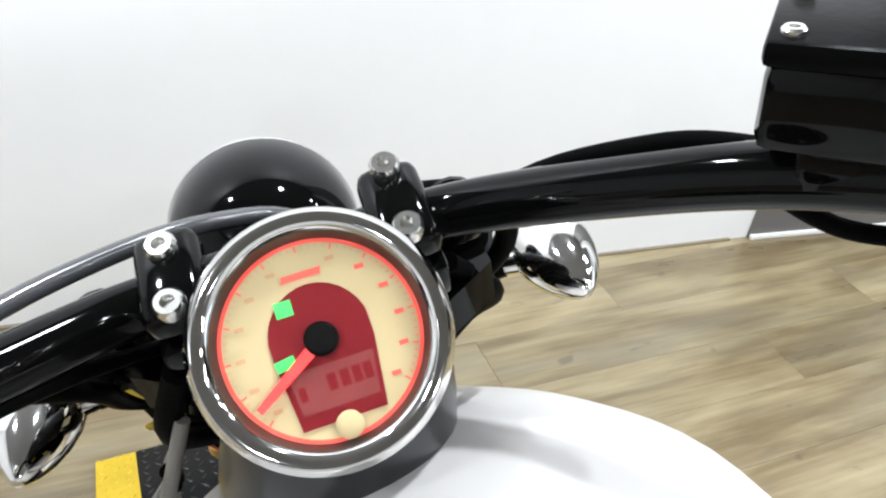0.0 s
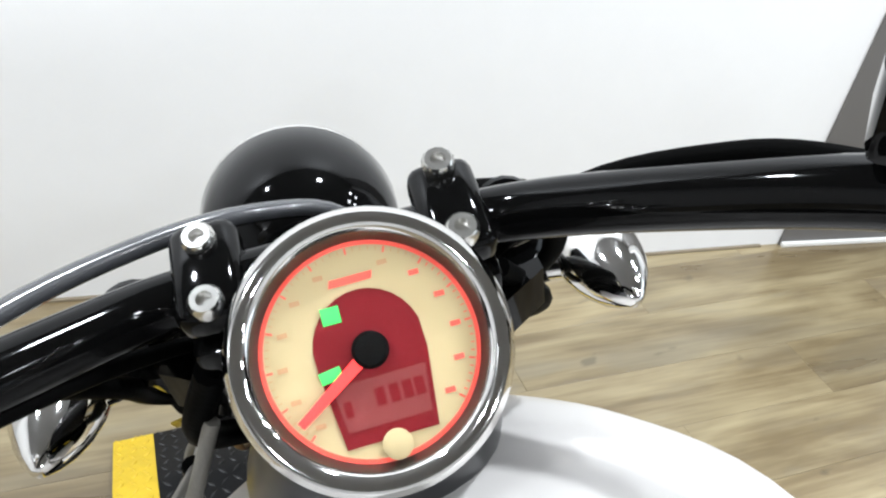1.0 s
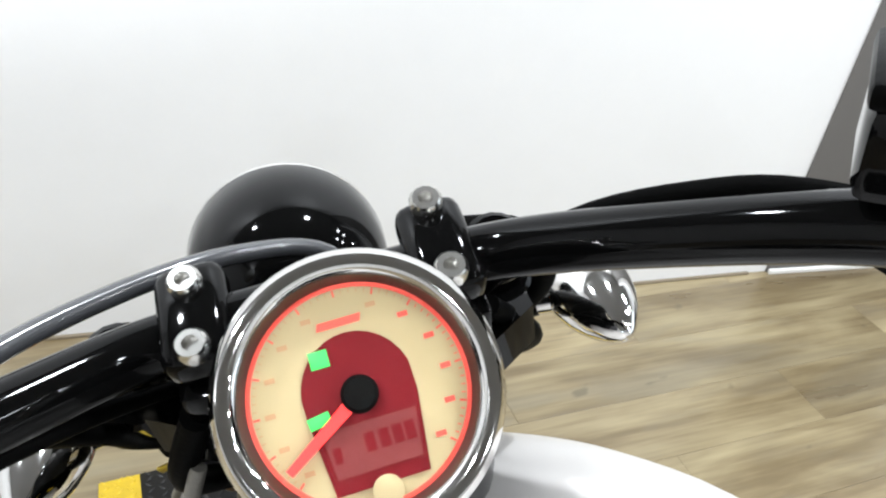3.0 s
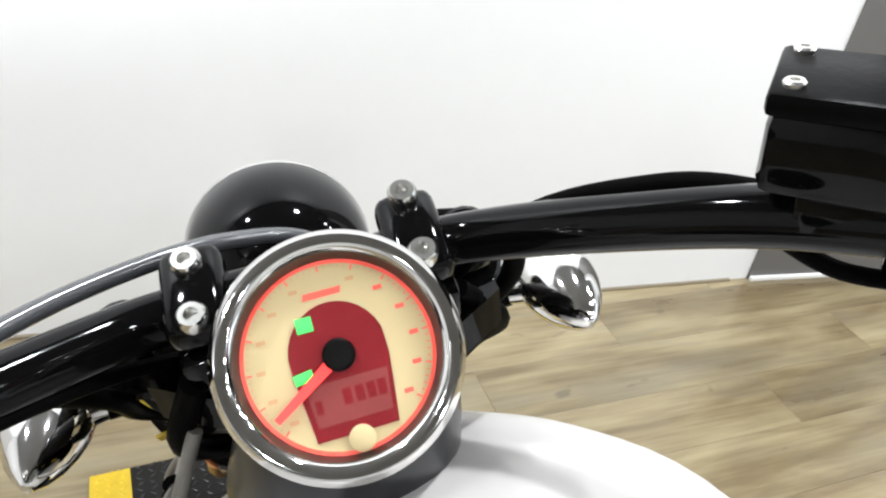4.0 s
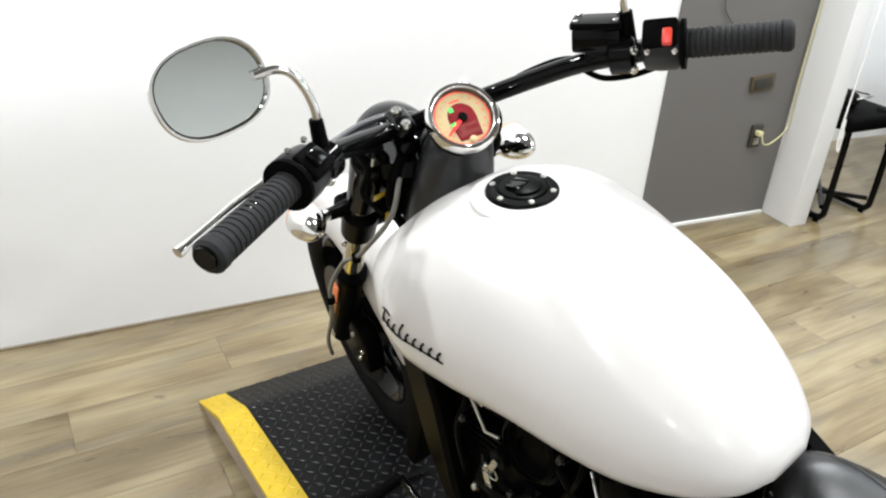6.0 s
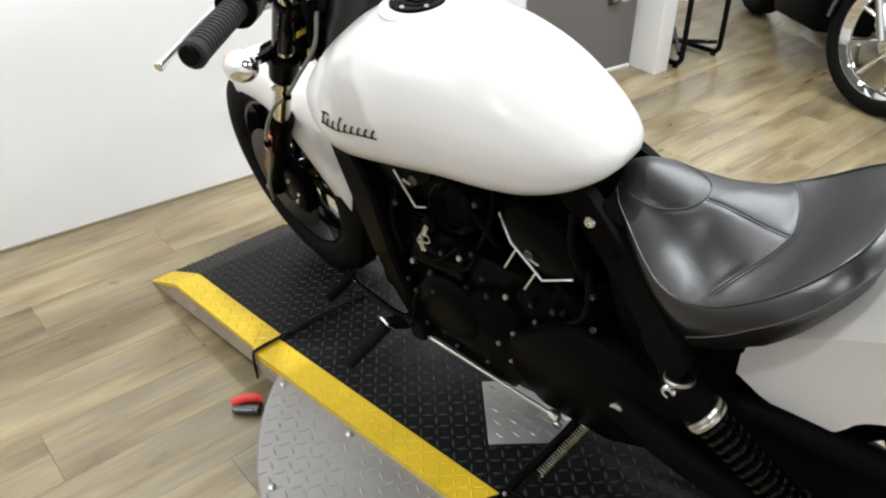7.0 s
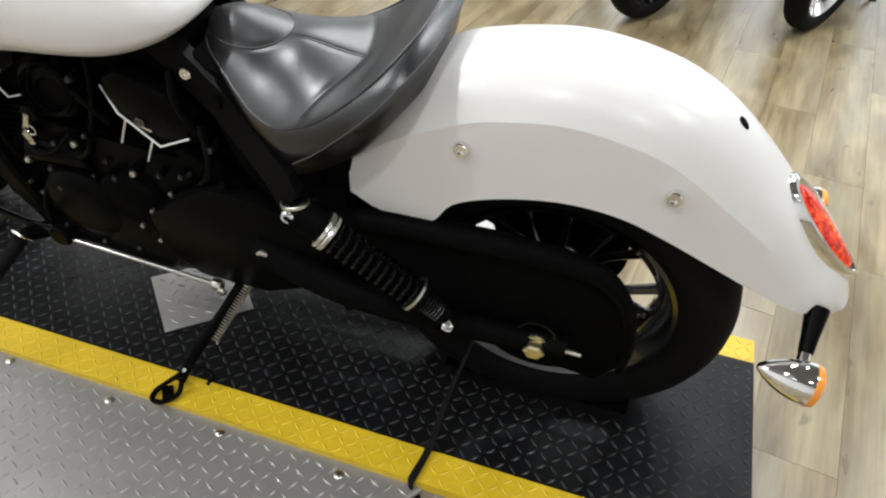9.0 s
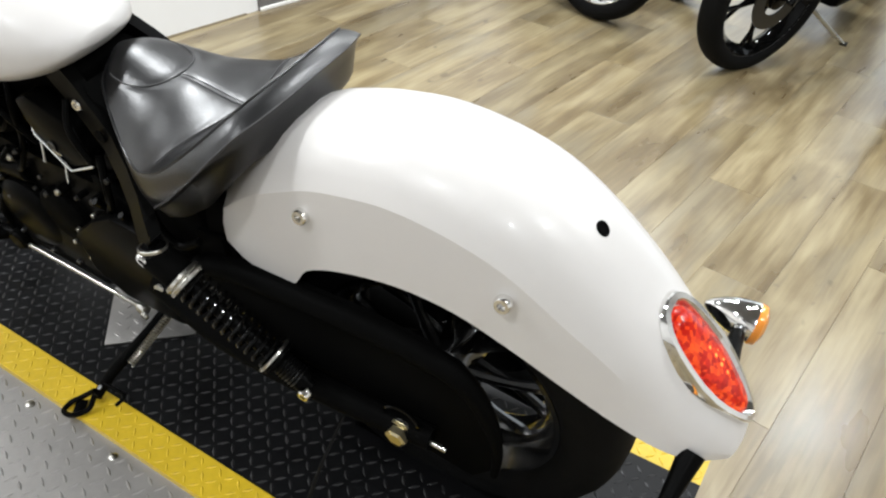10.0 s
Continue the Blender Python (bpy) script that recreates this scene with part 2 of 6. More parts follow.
def box(sx, sy, sz, m=None, bevel=0.0, seg=2):
    bm = bmesh.new()
    bmesh.ops.create_cube(bm, size=1.0, matrix=Matrix.Diagonal((sx, sy, sz, 1)))
    if bevel:
        bmesh.ops.bevel(bm, geom=bm.edges[:], offset=bevel, segments=seg, profile=0.5, affect="EDGES")
    return xf(bm, m) if m is not None else bm


def along(a, b):
    """A pose at a whose z axis points to b."""
    a, b = Vector(a), Vector(b)
    return Matrix.Translation(a) @ (b - a).to_track_quat("Z", "Y").to_matrix().to_4x4()


def lathe(profile, seg=32, m=None, close=True):
    """Turn (radius, height) pairs about z."""
    bm = bmesh.new()
    rings = []
    for r, h in profile:
        if r < 1e-6:
            rings.append([bm.verts.new((0, 0, h))])
        else:
            rings.append([bm.verts.new((r * math.cos(2 * math.pi * i / seg), r * math.sin(2 * math.pi * i / seg), h)) for i in range(seg)])
    for a, b in zip(rings, rings[1:]):
        for i in range(seg):
            j = (i + 1) % seg
            if len(a) == 1 and len(b) == 1:
                continue
            if len(a) == 1:
                bm.faces.new((a[0], b[i], b[j]))
            elif len(b) == 1:
                bm.faces.new((a[i], a[j], b[0]))
            else:
                bm.faces.new((a[i], a[j], b[j], b[i]))
    if close:
        for ring in (rings[0], rings[-1]):
            if len(ring) > 2:
                bm.faces.new(ring)
    return xf(bm, m) if m is not None else bm


def rod(a, b, r, r2=None, seg=16, bevel=0.0):
    h = (Vector(b) - Vector(a)).length
    r2 = r if r2 is None else r2
    k = bevel
    prof = [(r - k, 0), (r, k), (r2, h - k), (r2 - k, h)] if k else [(r, 0), (r2, h)]
    return lathe(prof, seg, along(a, b))


def spline(pts, n=6):
    """Catmull-Rom through the points."""
    p = [Vector(q) for q in pts]
    p = [2 * p[0] - p[1]] + p + [2 * p[-1] - p[-2]]
    out = []
    for a, b, c, d in zip(p, p[1:], p[2:], p[3:]):
        for i in range(n):
            t = i / n
            out.append(0.5 * (2 * b + (c - a) * t + (2 * a - 5 * b + 4 * c - d) * t * t + (3 * b - a - 3 * c + d) * t ** 3))
    out.append(p[-2])
    return out


def tube(pts, r, seg=12, n=6, flat=None):
    """A pipe along a smooth line; r may be one radius or one for each given point; flat: (wide, thin) factors."""
    line = spline(pts, n) if n > 1 else [Vector(q) for q in pts]
    radii = [r] * len(line) if not isinstance(r, (list, tuple)) else [float(np.interp(i / max(1, len(line) - 1) * (len(r) - 1), range(len(r)), r)) for i in range(len(line))]
    bm = bmesh.new()
    side = None
    rings = []
    for i, p in enumerate(line):
        d = (line[min(i + 1, len(line) - 1)] - line[max(i - 1, 0)]).normalized()
        if side is None:
            side = d.orthogonal().normalized()
        side = (side - d * side.dot(d)).normalized()
        up = d.cross(side)
        fa, fb = flat or (1, 1)
        rings.append([bm.verts.new(p + radii[i] * (fa * math.cos(2 * math.pi * k / seg) * side + fb * math.sin(2 * math.pi * k / seg) * up)) for k in range(seg)])
    for a, b in zip(rings, rings[1:]):
        for i in range(seg):
            j = (i + 1) % seg
            bm.faces.new((a[i], a[j], b[j], b[i]))
    bm.faces.new(rings[0])
    bm.faces.new(rings[-1])
    return bm


def loft(rings, caps=True, closed=True):
    bm = bmesh.new()
    vs = [[bm.verts.new(p) for p in ring] for ring in rings]
    k = len(vs[0])
    for a, b in zip(vs, vs[1:]):
        for i in range(k if closed else k - 1):
            j = (i + 1) % k
            bm.faces.new((a[i], a[j], b[j], b[i]))
    if caps and closed:
        bm.faces.new(vs[0])
        bm.faces.new(vs[-1])
    return bm


def slab(outline, depth, m=None, bevel=0.0):
    """A flat shape (x, y) with thickness along z, with softened edges."""
    bm = bmesh.new()
    low = [bm.verts.new((x, y, 0)) for x, y in outline]
    top = [bm.verts.new((x, y, depth)) for x, y in outline]
    k = len(low)
    bm.faces.new(low)
    bm.faces.new(top)
    for i in range(k):
        bm.faces.new((low[i], low[(i + 1) % k], top[(i + 1) % k], top[i]))
    if bevel:
        bmesh.ops.bevel(bm, geom=bm.edges[:], offset=bevel, segments=2, profile=0.5, affect="EDGES")
    return xf(bm, m) if m is not None else bm


def side_slab(outline, x0, x1, bevel=0.004):
    """A plate in the bike's side view: outline as (y, z), from x0 to x1."""
    m = Matrix(((0, 0, 1, x0), (1, 0, 0, 0), (0, 1, 0, 0), (0, 0, 0, 1)))
    return slab(outline, x1 - x0, m, bevel)


def bolt_at(p, d, r=0.006, h=0.006, mat=None, parent=None, name="bolt"):
    """A socket-head or dome bolt: a cap with a hollow."""
    prof = [(r, 0), (r, h * 0.7), (r * 0.8, h), (r * 0.45, h), (r * 0.42, h * 0.55), (0, h * 0.55)]
    return part(name, lathe(prof, 14, along(p, Vector(p) + Vector(d))), mat or BOLT_STEEL, parent)


# ---- the room ----
WALL_DIR = Vector((0.970, -0.243, 0)).normalized()   # the front wall runs this way
WALL_IN = Vector((-WALL_DIR.y, WALL_DIR.x, 0)) * -1   # from the wall into the room
ROOM = Matrix(((WALL_DIR.x, -WALL_IN.x, 0, 1.748), (WALL_DIR.y, -WALL_IN.y, 0, 2.103), (0, 0, 1, 0), (0, 0, 0, 1)))
# in ROOM: x along the front wall, y beyond it, origin where the white wall ends at the floor


def structure(ob, label):
    return tagged(ob, label, kind="structure")


NORTH = ROOM @ pose(0, 0.010, 0, 0, 0, 2.4)   # the white wall stands a little askew to the grey one
structure(part("wall_north", box(5.2, 0.14, 3.1, NORTH @ pose(-2.60, 0.07, 1.55)), WALL_WHITE), "bright white painted wall behind the platform")
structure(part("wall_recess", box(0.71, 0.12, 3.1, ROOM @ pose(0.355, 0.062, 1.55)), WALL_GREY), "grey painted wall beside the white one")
structure(part("wall_pillar", box(0.10, 0.24, 3.1, ROOM @ pose(0.762, -0.05, 1.55), 0.004), WALL_WHITE), "white painted end of the wall at an opening")
structure(part("baseboard", box(0.70, 0.012, 0.016, ROOM @ pose(0.352, -0.005, 0.008), 0.002), BASE_WHITE), "thin white strip along the grey wall")
structure(part("baseboard", box(4.9, 0.010, 0.006, NORTH @ pose(-2.52, -0.005, 0.003)), SEAM), "dark joint between white wall and floor")
for name, dy, dz, y, z in (("wall_east", 7.25, 0.20, -2.87, 0.10), ("wall_east", 7.25, 0.60, -2.87, 2.80), ("wall_east", 1.45, 2.30, -5.77, 1.35), ("wall_east", 0.55, 2.30, 0.475, 1.35)):
    structure(part(name, box(0.14, dy, dz, ROOM @ pose(4.6, y, z)), WALL_WHITE), "white wall of the showroom round the shop window")
window = structure(part("window_1", box(0.10, 5.24, 0.06, ROOM @ pose(4.58, -2.42, 0.23), 0.004), DARK_STEEL), "dark metal frame of the large shop window")
part("window_head", box(0.10, 5.24, 0.06, ROOM @ pose(4.58, -2.42, 2.47), 0.004), DARK_STEEL, window)
for k in range(5):
    part("mullion", box(0.08, 0.06, 2.18, ROOM @ pose(4.58, -5.01 + 1.295 * k, 1.35), 0.004), DARK_STEEL, window)
for k in range(4):
    pane = part("pane", box(0.008, 1.235, 2.18, ROOM @ pose(4.60, -4.3625 + 1.295 * k, 1.35)), PANE_GLASS, window)
    pane.visible_shadow = False
daylight = bpy.data.lights.new("window_daylight", "AREA")
daylight.shape, daylight.size, daylight.size_y, daylight.energy, daylight.color = "RECTANGLE", 5.1, 2.15, 62.0, (0.86, 0.94, 1.0)
new("window_daylight", daylight).matrix_world = look(ROOM @ Vector((4.51, -2.42, 1.35)), ROOM @ Vector((0, -2.42, 1.35)))
structure(part("wall_far", box(4.2, 0.14, 3.1, ROOM @ pose(2.9, 0.75, 1.55)), WALL_WHITE), "white wall seen past the opening")
structure(part("wall_south", box(9.8, 0.14, 3.1, ROOM @ pose(-0.2, -6.5, 1.55)), WALL_WHITE), "white wall behind the camera")
structure(part("wall_west", box(0.14, 7.2, 3.1, ROOM @ pose(-5.0, -3.0, 1.55)), WALL_WHITE), "white wall of the showroom")
structure(part("ceiling", box(10.4, 8.4, 0.1, ROOM @ pose(-0.2, -2.8, 3.12)), CEILING), "plain dark painted ceiling")
floor = structure(part("floor", box(10.4, 8.4, 0.08, ROOM @ pose(-0.2, -2.8, -0.046)), SEAM), "pale oak vinyl plank floor")

# recessed ceiling lights, closer together beside the platform
SPOTS = []
for i in range(4):
    for j in range(3):
        x, y = (-3.0, -1.0, 0.95, 2.7)[i], (-0.62, -2.45, -4.3)[j]
        if (i, j) == (1, 1):
            x = -0.05
        power = LAMP_POWER * (1.72, 0.95, 0.95)[j] * (1.08, 1.06, 1.22, 1.15)[i]
        if i == 2 and j < 2:
            SPOTS += [(x + dx, y + dy, power / 4) for dx, dy in ((-0.35, -0.65), (0.20, -0.65), (-0.35, -0.05), (0.20, -0.05))]
        else:
            SPOTS.append((x, y, power))
for x, y, power in SPOTS:
    lampd = bpy.data.lights.new("ceiling_light", "AREA")
    lampd.shape, lampd.size, lampd.energy, lampd.color = "DISK", 0.16, power, (0.955, 0.985, 1.0)
    new("ceiling_light", lampd).location = ROOM @ Vector((x, y, 3.055))

# one lamp of the row is turned to the white wall and leaves the edge of its beam on it
washer = bpy.data.lights.new("wall_washer", "SPOT")
washer.energy, washer.spot_size, washer.spot_blend, washer.shadow_soft_size, washer.color = 480.0, radians(64.5), 0.26, 0.05, (0.97, 0.985, 1.0)
new("wall_washer", washer).matrix_world = look(ROOM @ Vector((-4.4, -3.5, 2.95)), ROOM @ Vector((-3.0, 0, 2.95)))

# ---- turntable and platform ----
TOP = 0.142
structure(part("turntable", lathe([(0.66, 0), (0.66, 0.10), (0.645, 0.112), (0, 0.112)], 96, pose(0.05, 0.70, 0)), BLACK_SATIN), "dark round turntable base on the floor")
tt = tagged(part("turntable_plate", lathe([(0.678, 0.113), (0.680, 0.116), (0.680, 0.124), (0.676, 0.1275), (0, 0.1275)], 128, pose(0.05, 0.72, 0)), TREAD_SILVER),
            "round aluminium tread plate of the turntable", "turntable plate")


def lozenges(inside, z, pitch, length, width, height, x0, x1, y0, y1, turn=0.0, slope=None):
    """Raised diamonds of a tread plate, in pairs that alternate in direction."""
    verts, faces = [], []
    nx, ny = int((x1 - x0) / pitch) + 1, int((y1 - y0) / pitch) + 1
    for i in range(nx):
        for j in range(ny):
            x, y = x0 + (i + 0.5) * pitch, y0 + (j + 0.5) * pitch
            if not inside(x, y):
                continue
            a = radians(45 if (i + j) % 2 else -45) + turn
            c, s = math.cos(a), math.sin(a)
            zz = slope(x, y) if slope else z
            k = len(verts)
            for u, v, h in ((-length / 2, 0, 0), (0, -width / 2, 0), (length / 2, 0, 0), (0, width / 2, 0), (-length * 0.22, 0, height), (length * 0.22, 0, height)):
                verts.append((x + u * c - v * s, y + u * s + v * c, zz + h - 0.0003))
            faces += [(k, k + 1, k + 4), (k + 1, k + 5, k + 4), (k + 1, k + 2, k + 5), (k + 2, k + 3, k + 5), (k + 3, k + 4, k + 5), (k + 3, k, k + 4)]
    return verts, faces


def tread(name, mat, parent, *args, **kw):
    verts, faces = lozenges(*args, **kw)
    me = bpy.data.meshes.new(name)
    me.from_pydata(verts, [], faces)
    me.materials.append(mat)
    ob = new(name, me)
    ob.parent = parent
    return tagged(ob, "", kind="stuff")


XL, XI, XR, YB, YF = -0.302, -0.230, 0.290, -0.425, 1.392
tread("raised_tread", TREAD_SILVER, tt, lambda x, y: (x - 0.05) ** 2 + (y - 0.72) ** 2 < 0.672 ** 2 and x < XL + 0.01, 0.1275, 0.027, 0.029, 0.0078, 0.0024, -0.66, XL, 0.02, 1.42, turn=0.35)
for x, y in ((-0.331, 0.779), (-0.316, 1.263), (-0.324, 0.538), (-0.316, 1.030), (-0.519, 1.041), (-0.545, 0.60), (-0.33, 0.29)):
    part("bolt", lathe([(0.009, 0.1272), (0.009, 0.1305), (0.006, 0.1325), (0, 0.1325)], 14, pose(x, y, 0)), STEEL, tt)


THICK = 0.066   # depth of the platform's side
RAMP_LEN, RAMP_KINK = 0.655, 0.465
RAMP = Matrix.Translation((XL + 0.016, YF + 0.002, 0)) @ Matrix.Rotation(radians(-4.6), 4, "Z")   # the front ramp lies a little askew
RAMP_W = 0.560


def ramp_top(s):
    """Height of the ramp's top, s metres before the hinge."""
    if s < RAMP_KINK:
        return TOP - 0.010 - 0.040 * s / RAMP_KINK
    return 0.004 + (TOP - 0.054) * (RAMP_LEN - s) / (RAMP_LEN - RAMP_KINK)


def ramp_low(s):
    return max(0.001, 0.066 * (1 - s / (RAMP_LEN - 0.09)))


platform = tagged(new("platform"), "black tread-plate platform with yellow edges carrying the motorcycle", "platform")


def flat_piece(x0, x1, y0, y1):
    return box(x1 - x0, y1 - y0, 0.02, pose((x0 + x1) / 2, (y0 + y1) / 2, TOP - 0.01))


def ramp_piece(x0, x1, thick=0.012):
    """A strip of the ramp's sheet between two lines along it."""
    stations = [0.0, 0.1, 0.2, 0.3, 0.4, RAMP_KINK - 0.01, RAMP_KINK + 0.01, 0.56, RAMP_LEN]
    return loft([[RAMP @ Vector((x, s, z)) for x, z in ((x0, ramp_top(s)), (x1, ramp_top(s)), (x1, max(0.001, ramp_top(s) - thick)), (x0, max(0.001, ramp_top(s) - thick)))] for s in stations])


def ramp_side(x0, x1):
    stations = [0.0, 0.15, 0.3, RAMP_KINK, 0.56, RAMP_LEN - 0.01]
    return loft([[RAMP @ Vector((x, s, z)) for x, z in ((x0, max(0.003, ramp_top(s) - 0.0125)), (x1, max(0.003, ramp_top(s) - 0.0125)), (x1, ramp_low(s)), (x0, ramp_low(s)))] for s in stations])


XJ = XR - 0.07
# the black deck leaves a well open for the rear wheel
for x0, x1, y0, y1 in ((XI, -0.018, YB, 0.35), (0.130, XJ, YB, 0.35), (-0.018, 0.130, YB, -0.185), (-0.018, 0.130, 0.195, 0.35), (XI, XJ, 0.35, YF)):
    part("deck", flat_piece(x0, x1, y0, y1), TREAD_BLACK, platform, "black painted tread plate")
part("wheel_well", box(0.156, 0.40, 0.004, pose(0.056, 0.005, TOP - 0.0115)), BLACK_MATT, platform, "black bottom of the wheel slot")
part("edge_strip", flat_piece(XL, XI, YB, YF), TREAD_YELLOW, platform, "yellow painted tread plate edge")
part("edge_strip", flat_piece(XJ, XR, YB, YF), TREAD_YELLOW, platform, "yellow painted tread plate edge")
for x in (XL + 0.004, XR - 0.004):
    part("side_skirt", box(0.006, YF - YB, THICK - 0.02, pose(x, (YB + YF) / 2, TOP - 0.0205 - (THICK - 0.02) / 2)), SIDE_GREY, platform, "worn grey-brown side of the platform")
part("rear_skirt", box(XR - XL - 0.02, 0.006, THICK - 0.02, pose((XL + XR) / 2, YB + 0.004, TOP - 0.0205 - (THICK - 0.02) / 2)), BLACK_SATIN, platform)
part("ramp_sheet", ramp_piece(0.076, RAMP_W - 0.076), TREAD_BLACK, platform, "black painted ramp sheet")
part("ramp_edge", ramp_piece(0.0, 0.0757), TREAD_YELLOW, platform, "yellow painted ramp edge")
part("ramp_edge", ramp_piece(RAMP_W - 0.0757, RAMP_W), TREAD_YELLOW, platform, "yellow painted ramp edge")
part("ramp_side", ramp_side(0.003, 0.010), SIDE_GREY, platform, "worn grey-brown side of the ramp")
part("ramp_side", ramp_side(RAMP_W - 0.010, RAMP_W - 0.003), SIDE_GREY, platform, "worn grey-brown side of the ramp")


def side_tread(name, m, low, top, length):
    """Raised diamonds standing on a side face that runs along y of m."""
    sv, sf = lozenges(lambda u, v: low(u) + 0.012 < v < top(u) - 0.024, 0.0, 0.024, 0.026, 0.0075, 0.0018, 0.0, length, 0.0, 0.14)
    me = bpy.data.meshes.new(name)
    me.from_pydata([m @ Vector((0.0032 - h, u, v)) for u, v, h in sv], [], sf)
    me.materials.append(SIDE_GREY)
    ob = new(name, me)
    ob.parent = platform
    tagged(ob, "", kind="stuff")


side_tread("side_tread", RAMP, ramp_low, ramp_top, RAMP_LEN)
side_tread("side_tread", Matrix.Translation((XL - 0.002, YB, 0)), lambda u: TOP - THICK, lambda u: TOP, YF - YB)


def on_ramp(name, mat, x0, x1):
    """Raised diamonds on the ramp between two lines along it."""
    verts, faces = lozenges(lambda x, s: x < x1 - 0.008, 0.0, 0.024, 0.026, 0.0075, 0.0018, x0, x1, 0.01, RAMP_LEN - 0.02, slope=lambda x, s: ramp_top(s))
    me = bpy.data.meshes.new(name)
    me.from_pydata([RAMP @ Vector(v) for v in verts], [], faces)
    me.materials.append(mat)
    ob = new(name, me)
    ob.parent = platform
    tagged(ob, "", kind="stuff")


on_ramp("raised_tread", TREAD_WORN_GLINT, 0.080, RAMP_W - 0.080)
on_ramp("raised_tread", TREAD_YELLOW, 0.0, 0.0757)
on_ramp("raised_tread", TREAD_YELLOW, RAMP_W - 0.0757, RAMP_W)
tread("raised_tread", TREAD_WORN_GLINT, platform, lambda x, y: XI + 0.010 < x < XJ - 0.010 and not (-0.03 < x < 0.142 and -0.197 < y < 0.207), TOP, 0.024, 0.026, 0.0075, 0.0018, XI, XJ, YB, YF)
tread("raised_tread", TREAD_YELLOW, platform, lambda x, y: x < XI - 0.008, TOP, 0.0227, 0.025, 0.007, 0.0017, XL, XI, YB, YF)
tread("raised_tread", TREAD_YELLOW, platform, lambda x, y: x < XR - 0.008, TOP, 0.0227, 0.025, 0.007, 0.0017, XJ, XR, YB, YF)
kick = tagged(part("stand_plate", box(0.19, 0.19, 0.004, pose(-0.0145, 0.772, TOP + 0.004, 0, 0, 44), 0.001), TREAD_SILVER), "square aluminium tread plate lying under the side stand", "metal plate")
c45 = math.sqrt(0.5)
tread("raised_tread", TREAD_SILVER, kick, lambda x, y: abs((x + 0.0145) * c45 + (y - 0.772) * c45) < 0.088 and abs((x + 0.0145) * c45 - (y - 0.772) * c45) < 0.088, TOP + 0.006, 0.026, 0.026, 0.007, 0.0016, -0.18, 0.14, 0.63, 0.96, turn=0.78)

# ---- the motorcycle ----
BIKE = Matrix.Translation((0.0169, 0.0062, 0.4158)) @ Matrix.Rotation(radians(2.0), 4, "Z") @ Matrix.Rotation(radians(-8.5), 4, "Y") @ Matrix.Rotation(radians(1.5), 4, "X")
bike = tagged(new("motorcycle"), "white and black cruiser motorcycle leaning on its side stand", "motorcycle")
bike.matrix_basis = BIKE
STEER = Matrix.Translation((0.0125, 1.207, 0.649)) @ Matrix.Rotation(radians(-14), 4, "Z") @ Matrix.Rotation(radians(-7), 4, "Y") @ Matrix.Translation((0, -1.204, -0.65))
FORK = Matrix.Translation((0.0125, 1.207, 0.649)) @ Matrix.Rotation(radians(-9), 4, "Z") @ Matrix.Rotation(radians(-4), 4, "Y") @ Matrix.Translation((0, -1.204, -0.65))


def front(bm):
    return xf(bm, STEER)


def fpart(name, bm, mat, parent=None, label="", sharp=40.0):
    return part(name, front(bm), mat, parent or bike, label, sharp)


def torus_wheel(R, width, seg=72, deep=0.058):
    """A tyre: a rounded, slightly squared section turned about x."""
    prof = []
    for k in range(20):
        a = 2 * math.pi * k / 20
        c, s = math.cos(a), math.sin(a)
        prof.append((R - deep + deep * (abs(c) ** 0.8) * (1 if c > 0 else -1), width / 2 * (abs(s) ** 0.85) * (1 if s > 0 else -1)))
    bm = bmesh.new()
    rings = [[bm.verts.new((h, r * math.cos(2 * math.pi * i / seg), r * math.sin(2 * math.pi * i / seg))) for r, h in prof] for i in range(seg)]
    for i in range(seg):
        a, b = rings[i], rings[(i + 1) % seg]
        for k in range(20):
            bm.faces.new((a[k], a[(k + 1) % 20], b[(k + 1) % 20], b[k]))
    return bm


TOX = Matrix.Rotation(radians(90), 4, "Y")


def wheel(name, R, width, m, parent, rim_mat, spokes=15, label="", wall=0.112, lip=None, pairs=0.0):
    rr = R - wall
    hub = part(name, xf(lathe([(0.022, -0.07), (0.045, -0.065), (0.05, -0.03), (0.04, 0), (0.05, 0.03), (0.045, 0.065), (0.022, 0.07)], 28, TOX), m), rim_mat, parent, label)
    part("tyre", xf(torus_wheel(R, width, 72, wall * 0.518), m), RUBBER, hub, "black rubber tyre")
    w = width / 2 - 0.015
    part("rim", xf(lathe([(rr + 0.012, -w), (rr + 0.012, -w + 0.008), (rr - 0.008, -w + 0.02), (rr - 0.018, 0), (rr - 0.008, w - 0.02), (rr + 0.012, w - 0.008), (rr + 0.012, w),
                          (rr + 0.004, w), (rr - 0.02, w - 0.022), (rr - 0.03, 0), (rr - 0.02, -w + 0.022), (rr + 0.004, -w), (rr + 0.012, -w)], 64, TOX, close=False), m), rim_mat, hub)
    for i in range(spokes):
        a = 2 * math.pi * i / spokes + pairs * (1 if i % 2 else -1)
        d = Vector((0, math.cos(a), math.sin(a)))
        s = 0.02 if i % 2 else -0.02
        part("spoke", xf(tube([d * 0.035 + Vector((s, 0, 0)), d * (rr * 0.55) + Vector((s * 0.8, 0, 0)), d * (rr - 0.012)], [0.013, 0.008, 0.011], 8, 3), m), rim_mat, hub)
    if lip:
        for sgn in (-1, 1):
            part("rim_lip", xf(lathe([(rr + 0.013, sgn * w), (rr + 0.012, sgn * (w + 0.003)), (rr + 0.009, sgn * (w + 0.003)), (rr + 0.008, sgn * (w - 0.002))], 56, TOX, False), m), lip, hub, "bright rim edge")
    return hub


